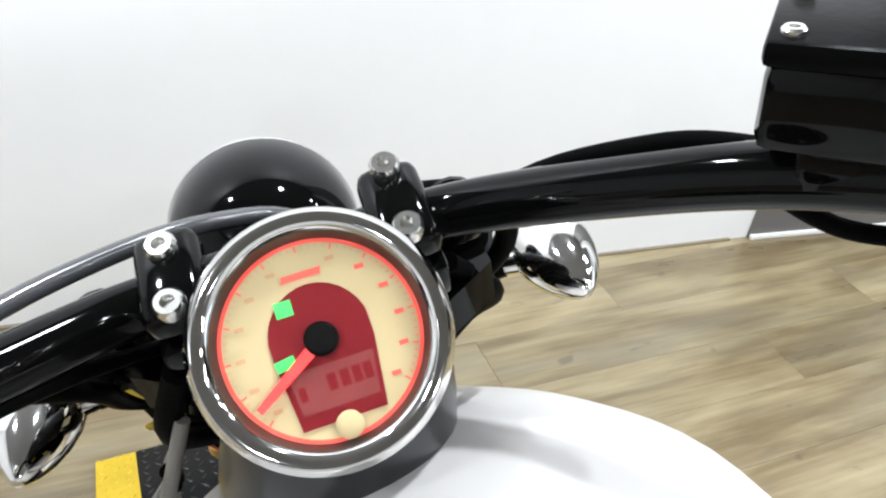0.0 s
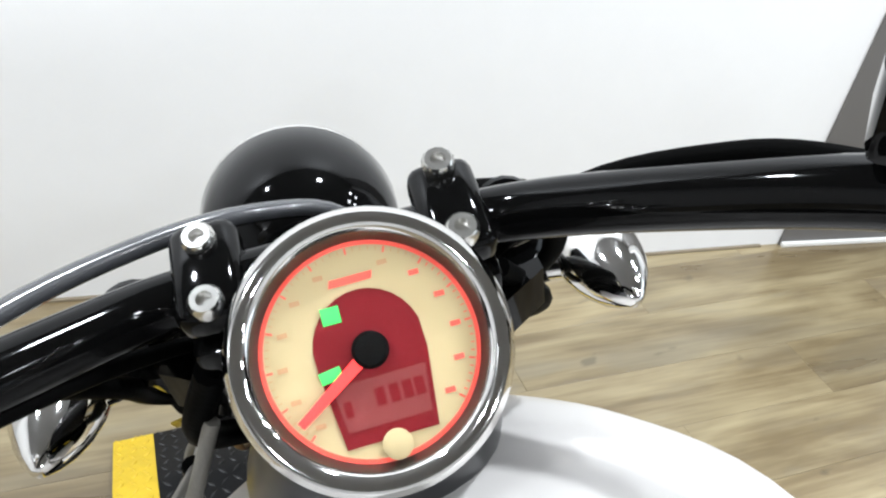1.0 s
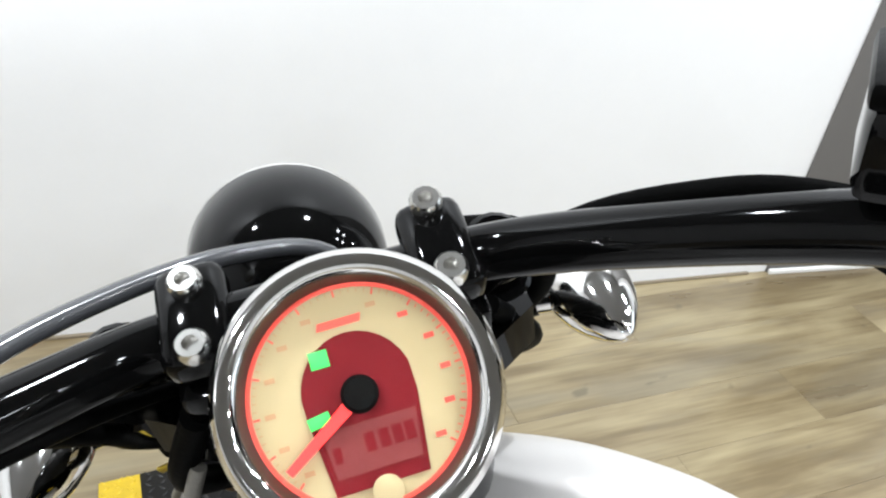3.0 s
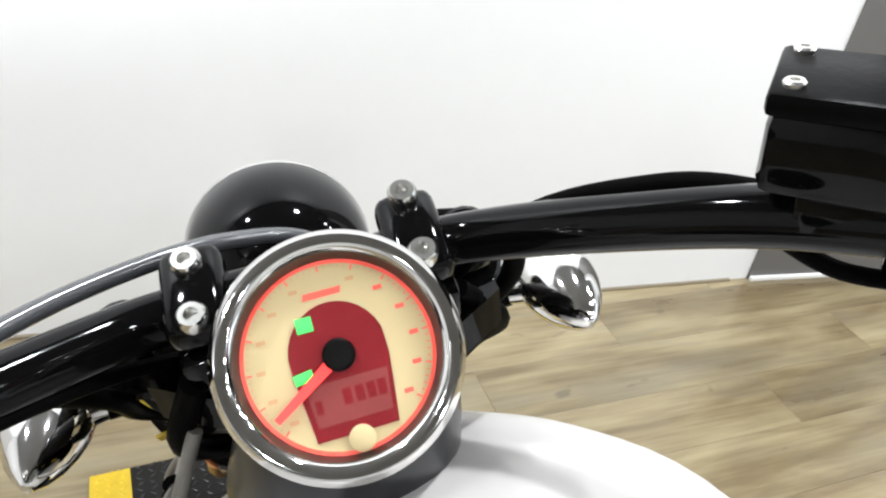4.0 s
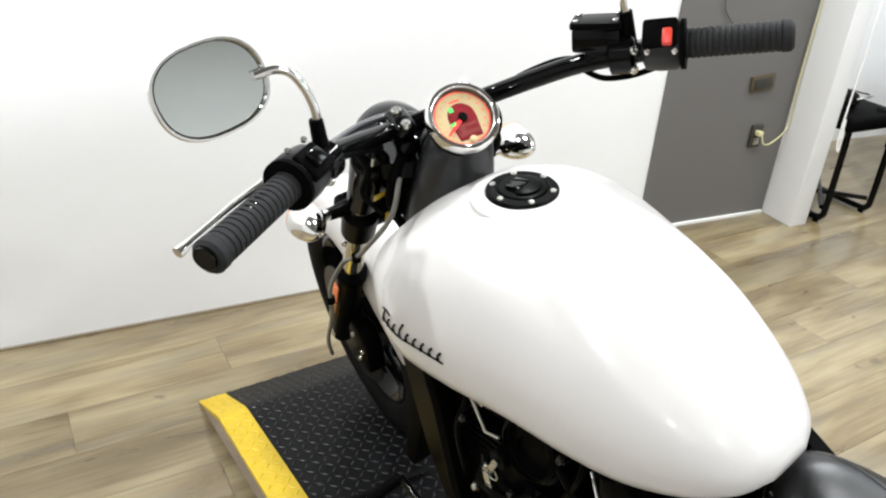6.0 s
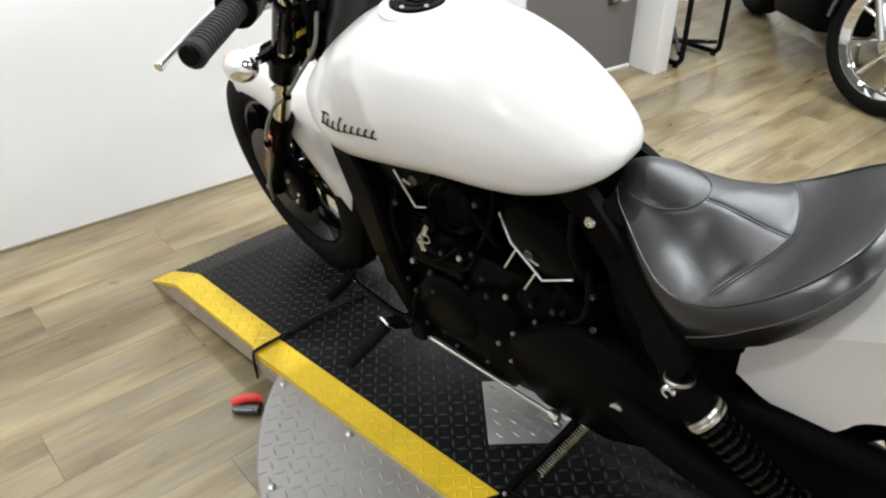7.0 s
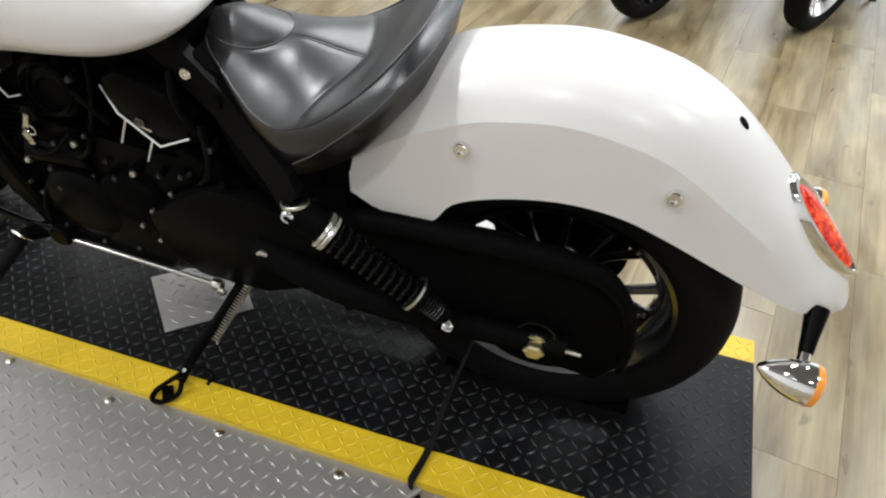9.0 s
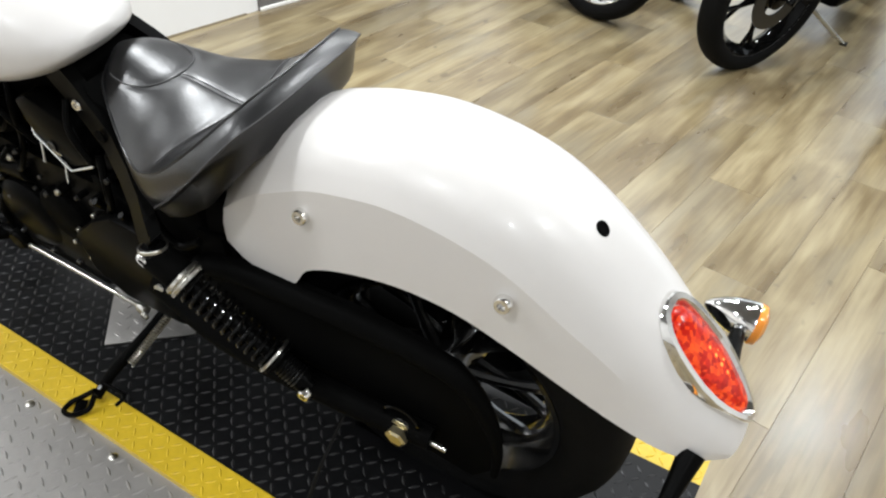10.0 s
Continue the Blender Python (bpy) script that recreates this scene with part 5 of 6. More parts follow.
GUARD = [(0.40, 0.158), (0.30, 0.190), (0.206, 0.197), (0.071, 0.203), (-0.017, 0.199), (-0.085, 0.182), (-0.130, 0.12), (-0.150, 0.03), (-0.148, -0.045)]
guard = part("belt_guard", side_slab(GUARD + [(-0.11, -0.10), (0.02, -0.08), (0.20, -0.055), (0.42, -0.04)], -0.130, -0.112, 0.004), BLACK_MATT, bike, "black belt guard")
part("guard_rim", tube([(-0.128, y, z - 0.018) for y, z in GUARD], [0.018, 0.020, 0.021, 0.021, 0.020, 0.018, 0.014, 0.010, 0.006], 12, 5, (1.0, 1.0)), BLACK_MATT, guard)
part("rear_brake_disc", xf(lathe([(0.03, -0.003), (0.125, -0.003), (0.125, 0.003), (0.03, 0.003)], 48, TOX), Matrix.Translation((0.085, 0, 0))), BLACK_SATIN, bike, "dark rear brake disc")
# added sheet, no part of the bike: stands in for the shade behind the spokes
part("far_dark_sheet", side_slab([(0.52, 0.28), (0.20, 0.29), (0.05, 0.28), (-0.06, 0.24), (-0.08, 0.12), (-0.085, 0.0), (-0.03, -0.10), (0.10, -0.09), (0.135, -0.02), (0.150, 0.045), (0.215, 0.045), (0.235, -0.05), (0.30, -0.12), (0.52, -0.12)], 0.098, 0.112, 0.004), BLACK_MATT, bike, "black sheet added behind the wheel to keep its gaps dark")
part("muffler", tube([(0.150, 0.62, -0.12), (0.165, 0.45, -0.150), (0.165, 0.15, -0.190), (0.160, -0.13, -0.225)], [0.030, 0.045, 0.052, 0.048], 18, 4), BLACK_SATIN, bike, "black muffler on the far side")
part("inner_hugger", side_slab([(0.345, 0.21), (0.36, 0.05), (0.345, -0.10), (0.37, -0.12), (0.42, 0.0), (0.41, 0.2)], -0.11, 0.13, 0.004), BLACK_MATT, bike, "black splash guard")
part("engine_far_side", side_slab([(0.50, -0.10), (0.52, 0.22), (0.62, 0.34), (0.80, 0.36), (1.00, 0.36), (1.12, 0.34), (1.13, 0.05), (1.06, -0.13)], 0.035, 0.13, 0.012), BLACK_MATT, bike, "black engine covers")
part("engine_front", side_slab([(1.03, -0.10), (1.03, 0.30), (1.10, 0.36), (1.15, 0.30), (1.12, -0.05)], -0.085, 0.05, 0.012), BLACK_MATT, bike, "black cooler housing")
part("belt_pulley", xf(lathe([(0.03, -0.012), (0.115, -0.014), (0.118, 0), (0.115, 0.014), (0.03, 0.012)], 60, TOX), Matrix.Translation((-0.105, 0, 0))), BLACK_SATIN, bike, "black belt pulley")
part("drive_belt", tube([(-0.105, 0.0, 0.121), (-0.105, 0.2, 0.110), (-0.105, 0.45, 0.10), (-0.105, 0.62, 0.09)], 0.014, 8, 3, (1.0, 0.25)), RUBBER, bike)
part("belt_cover", side_slab([(0.66, 0.12), (0.60, 0.155), (0.50, 0.150), (0.40, 0.115), (0.36, 0.05), (0.40, -0.03), (0.52, -0.09), (0.66, -0.09), (0.73, -0.04), (0.74, 0.05)], -0.135, -0.10, 0.01), BLACK_SATIN, bike, "black pulley cover")

# engine
case = part("engine", join(side_slab([(0.55, -0.12), (0.50, 0.0), (0.55, 0.12), (0.66, 0.20), (0.80, 0.16), (0.95, 0.22), (1.04, 0.12), (1.06, -0.02), (0.98, -0.12), (0.75, -0.15)], -0.095, 0.11, 0.02)), BLACK_SATIN, bike, "black V-twin engine")
part("clutch_cover", xf(lathe([(0.085, 0), (0.084, 0.018), (0.07, 0.03), (0.04, 0.034), (0, 0.034)], 36, along((-0.094, 0.90, 0.01), (-0.2, 0.90, 0.01))), Matrix.Identity(4)), BLACK_SATIN, case)
part("stator_cover", xf(lathe([(0.062, 0), (0.061, 0.015), (0.05, 0.024), (0, 0.026)], 36, along((-0.094, 0.79, 0.055), (-0.2, 0.79, 0.055))), Matrix.Identity(4)), BLACK_MATT, case)
part("engine_lower", side_slab([(0.70, -0.05), (0.74, 0.04), (0.93, 0.06), (1.0, -0.02), (0.96, -0.10), (0.74, -0.12)], -0.118, -0.094, 0.008), BLACK_SATIN, case)
part("starter", rod((-0.085, 0.86, 0.125), (-0.085, 0.99, 0.115), 0.030, None, 20, 0.004), BLACK_SATIN, case)
for y, z in ((0.70, 0.09), (0.665, 0.075), (0.735, 0.055), (0.77, 0.005), (0.74, -0.025), (0.83, 0.09), (0.86, 0.09), (0.93, 0.055), (0.96, -0.055), (0.98, 0.03), (0.80, -0.07), (0.88, -0.075), (0.615, 0.115), (0.555, 0.11), (0.82, 0.135), (0.845, 0.155)):
    bolt_at((-0.120 if z < 0.07 else -0.100, y, z), (-1, 0, 0.1), 0.0050, 0.007, STEEL if y < 0.8 else DARK_STEEL, case)
for y, z in ((0.625, 0.14), (0.565, 0.135)):
    part("hose_stub", rod((-0.105, y, z), (-0.125, y + 0.006, z + 0.035), 0.007, None, 10, 0.001), BLACK_GLOSS, case)


def cylinder_head(cy, cz, flip):
    """A cylinder with its many-sided cover, cut edges bright."""
    s = -1 if flip else 1
    head = part("cylinder_head", side_slab([(cy + s * a, cz + b) for a, b in ((0.085, 0.085), (-0.060, 0.075), (-0.095, -0.02), (-0.030, -0.055), (0.045, -0.040), (0.092, 0.020))], -0.074, 0.06, 0.008), BLACK_SATIN, case, "black cylinder head")
    part("head_cover", side_slab([(cy + s * a, cz + b) for a, b in ((0.052, 0.100), (0.020, 0.118), (-0.060, 0.092), (-0.098, 0.046), (-0.084, 0.012), (-0.028, -0.014), (0.040, 0.034), (0.050, 0.060))], -0.1085, -0.072, 0.006), BLACK_SATIN, head)
    rim = [(-0.080, 0.084, 0.058), (-0.108, 0.040, 0.032), (-0.1125, -0.028, -0.018), (-0.103, -0.082, 0.005)]
    if flip:
        rim = [(-0.112, -0.043, 0.031), (-0.115, 0.005, -0.033), (-0.115, 0.033, -0.022)]
    part("cut_edge", tube([(x, cy + s * a, cz + b) for x, a, b in rim], 0.0024, 6, 1), SILVER_CUT, head, "bright machined edge")
    for t, dn in (() if flip else ((0.18, 0.050), (0.80, 0.050))):
        p = Vector((-0.110, cy + s * (0.040 - 0.068 * t), cz + 0.032 - 0.050 * t))
        part("cut_edge", rod(p, p + Vector((0.002, s * 0.026, -dn - 0.006)), 0.0022, None, 8), SILVER_CUT, head, "bright machined edge")
    bd = part("emblem", lathe([(0.010, 0), (0.010, 0.002), (0.0085, 0.003), (0.007, 0.001), (0, 0.001)], 20, along((-0.1095, cy + s * 0.002, cz + 0.022), (-0.2, cy + s * 0.002, cz + 0.03))), DARK_STEEL, head, "small metal emblem")
    part("emblem_bar", box(0.003, 0.020, 0.006, pose(-0.1135, cy - s * 0.012, cz + 0.016, 12, 0, 0), 0.001), STEEL, head)
    for i in range(6):
        part("cooling_fin", side_slab([(cy + s * (0.075 - 0.004 * i), cz - 0.060 - 0.014 * i), (cy - s * (0.070), cz - 0.078 - 0.014 * i), (cy - s * 0.070, cz - 0.083 - 0.014 * i), (cy + s * (0.075 - 0.004 * i), cz - 0.065 - 0.014 * i)], -0.092, 0.05, 0.001), BLACK_SATIN, head)
    return head


cylinder_head(0.708, 0.232, False)
cylinder_head(0.965, 0.285, True)
part("intake_cover", xf(lathe([(0.052, 0), (0.054, 0.02), (0.046, 0.036), (0.030, 0.040), (0.028, 0.034), (0, 0.034)], 36, along((-0.070, 0.872, 0.270), (-0.18, 0.868, 0.285))), Matrix.Identity(4)), BLACK_SATIN, case, "black horn cover")
part("ignition_switch", rod((-0.095, 0.922, 0.232), (-0.128, 0.922, 0.232), 0.016, None, 18, 0.002), BLACK_SATIN, case)
key = part("key", box(0.004, 0.010, 0.032, pose(-0.132, 0.926, 0.222, 24, 0, 0), 0.001), STEEL, case, "steel ignition key")
part("key_ring", xf(lathe([(0.011, -0.001), (0.013, 0.0), (0.011, 0.001), (0.0095, 0.0), (0.011, -0.001)], 20, TOX, False), Matrix.Translation((-0.131, 0.930, 0.200))), STEEL, key)
part("key_tag", box(0.003, 0.014, 0.026, pose(-0.132, 0.938, 0.180, -15, 0, 0), 0.001), STEEL, key)
part("radiator", box(0.20, 0.035, 0.34, pose(0, 1.155, 0.13, 14, 0, 0), 0.006), BLACK_MATT, bike, "black radiator")
part("airbox", side_slab([(0.62, 0.40), (0.64, 0.30), (0.78, 0.24), (0.9, 0.26), (1.1, 0.36), (1.12, 0.42)], -0.06, 0.06, 0.01), BLACK_MATT, bike, "black underside below the tank")
part("seat_base", side_slab([(0.60, 0.40), (0.58, 0.34), (0.46, 0.28), (0.36, 0.27), (0.33, 0.30), (0.30, 0.34), (0.40, 0.34), (0.52, 0.35)], -0.085, 0.075, 0.01), BLACK_MATT, bike, "black seat base")
part("side_cover", side_slab([(0.58, 0.30), (0.55, 0.20), (0.50, 0.12), (0.44, 0.10), (0.38, 0.14), (0.36, 0.26), (0.45, 0.30)], -0.10, 0.10, 0.015), BLACK_MATT, bike, "black side cover")
part("inner_guard", side_slab([(0.42, 0.30), (0.38, 0.10), (0.35, 0.05), (0.33, 0.10), (0.345, 0.20), (0.335, 0.29)], -0.10, 0.10, 0.005), BLACK_MATT, bike)
part("exhaust", tube([(0.12, 1.0, 0.05), (0.165, 0.85, -0.09), (0.155, 0.70, -0.115), (0.150, 0.61, -0.12)], [0.022, 0.026, 0.028, 0.030], 16, 4), BLACK_SATIN, bike, "black exhaust")

# hoses, leads and small fittings over the engine
for pts, r in (
        ([(-0.085, 1.03, 0.36), (-0.105, 1.01, 0.28), (-0.112, 1.03, 0.20), (-0.105, 1.02, 0.10)], 0.006),
        ([(-0.070, 0.86, 0.35), (-0.100, 0.85, 0.31), (-0.105, 0.81, 0.27), (-0.090, 0.79, 0.22)], 0.007),
        ([(-0.080, 0.80, 0.36), (-0.105, 0.79, 0.30), (-0.100, 0.82, 0.22), (-0.112, 0.84, 0.16), (-0.105, 0.88, 0.13)], 0.005),
        ([(-0.100, 0.60, 0.27), (-0.120, 0.585, 0.22), (-0.118, 0.60, 0.17), (-0.108, 0.63, 0.14)], 0.007),
        ([(-0.090, 0.64, 0.36), (-0.115, 0.625, 0.32), (-0.118, 0.60, 0.27)], 0.006),
        ([(-0.095, 0.99, 0.16), (-0.118, 0.955, 0.14), (-0.118, 0.91, 0.15), (-0.105, 0.87, 0.19)], 0.005),
        ([(-0.105, 0.97, 0.05), (-0.125, 0.985, 0.0), (-0.120, 1.00, -0.07)], 0.006),
        ([(-0.110, 0.50, 0.26), (-0.128, 0.47, 0.20), (-0.130, 0.43, 0.17), (-0.120, 0.39, 0.19)], 0.007)):
    part("engine_hose", tube(pts, r, 8, 5), BLACK_SATIN, case, "black rubber hose")
for y, z, r in ((0.955, 0.175, 0.008), (0.905, 0.165, 0.005), (0.86, 0.175, 0.006), (0.83, 0.20, 0.004), (0.985, 0.105, 0.006), (0.94, 0.095, 0.005), (0.885, 0.055, 0.004), (0.80, 0.11, 0.005), (0.755, 0.135, 0.006), (0.70, 0.145, 0.004), (0.655, 0.155, 0.005), (1.005, 0.045, 0.004), (0.59, 0.02, 0.006), (0.56, 0.06, 0.005), (0.62, -0.04, 0.005), (1.01, 0.24, 0.005), (0.815, 0.32, 0.005), (0.58, 0.235, 0.005)):
    fit_base = part("fitting", rod((-0.090, y, z), (-0.116, y, z), r * 1.7, r * 1.5, 12, 0.001), BLACK_GLOSS, case)
    bolt_at((-0.116, y, z), (-1, 0, 0.3), r, 0.005, DARK_STEEL if r < 0.0055 else STEEL, fit_base)
part("horn_ring", xf(lathe([(0.044, 0.0), (0.049, 0.004), (0.049, 0.012), (0.043, 0.016)], 36, along((-0.102, 0.876, 0.284), (-0.18, 0.874, 0.298)), False), Matrix.Identity(4)), BLACK_SATIN, case, "black ring")

# footrest, shift lever and linkage
peg = part("foot_peg", lathe([(0.010, 0), (0.017, 0.006)] + [(0.0150 if k % 2 else 0.0128, 0.012 + 0.0075 * k) for k in range(13)] + [(0.0155, 0.112), (0.012, 0.116), (0, 0.116)], 22, along((-0.172, 1.035, -0.068), (-0.275, 1.062, -0.118))), RUBBER, bike, "black rubber foot peg")
for du, dv, a, b in ((0, 0.014, 0.034, 0.006), (0, -0.014, 0.034, 0.006), (0.014, 0, 0.006, 0.034), (-0.014, 0, 0.006, 0.034)):
    part("peg_clevis", box(a, b, 0.006, along((-0.166, 1.034, -0.064), (-0.275, 1.062, -0.118)) @ pose(du, dv, 0.004), 0.002), CHROME, peg, "bright peg bracket")
part("peg_mount", tube([(-0.08, 1.0, -0.09), (-0.13, 1.02, -0.08), (-0.166, 1.034, -0.064)], [0.02, 0.018, 0.014], 10, 3), BLACK_SATIN, peg)
shift = part("shift_lever", tube([(-0.125, 0.985, -0.075), (-0.135, 1.05, -0.062), (-0.140, 1.14, -0.030), (-0.142, 1.165, -0.020)], [0.012, 0.008, 0.007, 0.008], 10, 4), BLACK_GLOSS, bike, "black shift lever")
part("toe_peg", rod((-0.142, 1.165, -0.020), (-0.205, 1.178, -0.045), 0.011, None, 16, 0.002), BLACK_MATT, shift)
link = part("shift_rod", rod((-0.132, 0.965, -0.085), (-0.126, 0.640, -0.118), 0.0042, None, 10), STEEL, bike, "steel shift linkage rod")
part("rod_end", lathe([(0.009, -0.010), (0.012, -0.006), (0.012, 0.010), (0.006, 0.014)], 14, along((-0.126, 0.640, -0.118), (-0.125, 0.56, -0.126))), STEEL, link)
bolt_at((-0.135, 0.624, -0.121), (-1, 0, 0), 0.009, 0.008, STEEL, link)
part("pivot_disc", lathe([(0.024, 0), (0.024, 0.012), (0.018, 0.018), (0, 0.018)], 24, along((-0.125, 0.975, -0.080), (-0.2, 0.975, -0.080))), BLACK_SATIN, shift)

# side stand with its spring
stand = part("side_stand", tube([(-0.085, 0.590, -0.115), (-0.15, 0.610, -0.150), (-0.235, 0.645, -0.202), (-0.284, 0.662, -0.244)], [0.016, 0.013, 0.011, 0.010], 12, 4, (1.0, 0.7)), BLACK_SATIN, bike, "black side stand")
inv = BIKE.inverted()
part("stand_foot", tube([inv @ Vector(p) for p in ((-0.262, 0.652, TOP + 0.030), (-0.285, 0.650, TOP + 0.010), (-0.310, 0.668, TOP + 0.006), (-0.312, 0.690, TOP + 0.006), (-0.292, 0.696, TOP + 0.007), (-0.268, 0.680, TOP + 0.016), (-0.256, 0.660, TOP + 0.032))], 0.0055, 8, 5), BLACK_SATIN, stand, "black looped foot")
part("foot_web", slab([(-0.020, -0.010), (0.016, -0.012), (0.020, 0.010), (-0.018, 0.012)], 0.004, inv @ pose(-0.288, 0.672, TOP + 0.004, 0, 0, 40), 0.001), BLACK_SATIN, stand)
part("stand_tang", tube([(-0.262, 0.655, -0.217), (-0.262, 0.60, -0.222), (-0.285, 0.600, -0.228)], 0.004, 8, 4), BLACK_SATIN, stand)
bolt_at((-0.272, 0.655, -0.222), (-0.3, 0, 1), 0.005, 0.003, DARK_STEEL, stand)
a, b = Vector((-0.110, 0.575, -0.110)), Vector((-0.215, 0.612, -0.182))
m = along(a, b)
part("stand_spring", tube([m @ Vector((0.0075 * math.cos(2 * math.pi * t * 22), 0.0075 * math.sin(2 * math.pi * t * 22), (b - a).length * t)) for t in [i / 220 for i in range(221)]], 0.0016, 6, 1), STEEL, stand, "steel coil spring")

# ---- straps round the platform ----
def strap(name, pts, label, radii=0.008):
    return tagged(part(name, tube(pts, radii, 8, 4, (1.0, 0.35)), WEBBING), label, "strap")


def wp(x, y, z):
    return BIKE @ Vector((x, y, z))


strap("tie_down_strap", [(XL - 0.004, 1.392, 0.062), (XL - 0.006, 1.392, TOP - 0.01), (XL + 0.004, 1.390, TOP + 0.006), (XI, 1.386, TOP + 0.007), (-0.12, 1.376, TOP + 0.010), (0.05, 1.352, TOP + 0.014)], "black tie-down strap wrapped over the platform edge")
strap("tie_down_strap", [(XL - 0.004, 0.160, 0.03), (XL - 0.005, 0.160, TOP - 0.01), (XL + 0.006, 0.158, TOP + 0.005), (XI, 0.150, TOP + 0.012), (-0.19, 0.135, 0.25), wp(-0.165, 0.105, -0.025)], "black tie-down strap from platform to swingarm", [0.009, 0.009, 0.009, 0.008, 0.005, 0.003])

# red ratchet by the turntable
ratchet = tagged(part("ratchet", box(0.04, 0.07, 0.018, pose(-0.362, 1.372, 0.013, 0, 0, 35), 0.006), DARK_STEEL), "small ratchet buckle with red strap on the floor", "ratchet")
part("ratchet_handle", tube([(-0.385, 1.40, 0.024), (-0.362, 1.385, 0.032), (-0.340, 1.365, 0.034), (-0.328, 1.352, 0.030)], 0.011, 10, 4, (1.0, 0.6)), RED_STRAP, ratchet, "red webbing")
part("ratchet_lever", rod((-0.392, 1.385, 0.014), (-0.362, 1.345, 0.018), 0.007, None, 10), DARK_STEEL, ratchet)


# ---- things on the wall ----
def rp(x, y, z):
    """A point given along and before the front wall."""
    return ROOM @ Vector((x, y, z))


box1 = tagged(part("wall_box", box(0.125, 0.012, 0.068, ROOM @ pose(0.500, -0.005, 0.630, 0, -6, 0), 0.002), BROWN_BOX), "bronze cover plate on the grey wall", "wall plate")
part("cover", box(0.095, 0.004, 0.046, ROOM @ pose(0.497, -0.013, 0.630, 0, -6, 0), 0.002), PLUG, box1)
sock = tagged(part("socket_outlet", box(0.060, 0.014, 0.100, ROOM @ pose(0.538, -0.006, 0.392), 0.003), PLUG), "dark socket outlet with a cord plugged in", "outlet")
part("socket_face", box(0.030, 0.006, 0.030, ROOM @ pose(0.538, -0.015, 0.372), 0.002), STEEL, sock)
part("plug", box(0.024, 0.03, 0.022, ROOM @ pose(0.536, -0.025, 0.410), 0.004), YELLOW_CORD, sock)
cord = tagged(part("power_cord", tube([rp(0.536, -0.04, 0.410), rp(0.550, -0.05, 0.37), rp(0.61, -0.04, 0.37), rp(0.70, -0.02, 0.43), rp(0.695, -0.016, 0.6), rp(0.70, -0.014, 0.85), rp(0.72, -0.012, 1.25), rp(0.70, -0.012, 1.6)], 0.0032, 8, 6), YELLOW_CORD), "pale yellow power cord hanging down the grey wall", "cord")
tagged(part("thin_wire", tube([rp(0.19, -0.006, 1.10), rp(0.20, -0.006, 0.955), rp(0.232, -0.006, 0.905), rp(0.287, -0.006, 0.864), rp(0.355, -0.006, 0.831), rp(0.417, -0.006, 0.827), rp(0.502, -0.006, 0.810), rp(0.54, -0.006, 0.80)], 0.0018, 6, 6), PLUG), "thin dark wire looped on the wall", "wire")
tagged(part("pillar_cable", tube([rp(0.835, -0.175, 1.9), rp(0.836, -0.178, 1.2), rp(0.838, -0.178, 0.7), rp(0.835, -0.18, 0.42), rp(0.845, -0.19, 0.36), rp(0.84, -0.182, 0.5)], 0.004, 8, 5), BASE_WHITE), "white cable running down the wall end", "cable")

# stool with things on it
ST = pose(2.752, 1.835, 0, 0, 0, -11.7)
stool = tagged(part("stool", box(0.37, 0.37, 0.062, ST @ pose(0, 0, 0.470), 0.022, 3), BLACK_MATT), "black padded stool with bent tube legs", "stool")
for sx in (-1, 1):
    line = [(-0.155, 0.445), (-0.16, 0.30), (-0.162, 0.075), (-0.150, 0.035), (-0.115, 0.022), (0.115, 0.022), (0.150, 0.035), (0.162, 0.075), (0.16, 0.30), (0.155, 0.445)]
    part("leg_frame", tube([ST @ Vector((sx * 0.155, y, z)) for y, z in line], 0.0145, 12, 4), BLACK_GLOSS, stool)
    for sy in (-0.13, 0.13):
        part("foot", lathe([(0.012, 0), (0.014, 0.003), (0.014, 0.010), (0.010, 0.012)], 14, ST @ pose(sx * 0.155, sy, 0)), BLACK_MATT, stool)
    part("crossbar", tube([ST @ Vector((-0.155, sx * 0.14, 0.075)), ST @ Vector((0, 0, 0.075)), ST @ Vector((0.155, -sx * 0.14, 0.075))], 0.0115, 10, 3), BLACK_GLOSS, stool)
bag = tagged(part("bag", loft([[ST @ Vector((-0.05 + 0.12 * a * math.cos(t), 0.05 + 0.11 * a * math.sin(t), z)) for t in [2 * math.pi * k / 20 for k in range(20)]] for a, z in ((0.9, 0.502), (1.05, 0.525), (0.95, 0.550), (0.6, 0.566), (0.2, 0.570))]), BLACK_MATT), "dark soft bag lying on the stool", "bag")
part("bag_strap", tube([ST @ Vector((0.07, -0.10, 0.508)), ST @ Vector((0.075, -0.185, 0.500)), ST @ Vector((0.075, -0.200, 0.45)), ST @ Vector((0.072, -0.198, 0.36))], 0.010, 8, 4, (1, 0.3)), WEBBING, bag)
part("bag_handle", tube([ST @ Vector((-0.02, -0.05, 0.54)), ST @ Vector((0.04, -0.07, 0.555)), ST @ Vector((0.11, -0.02, 0.545)), ST @ Vector((0.08, 0.06, 0.55))], 0.006, 8, 5), STEEL, bag)


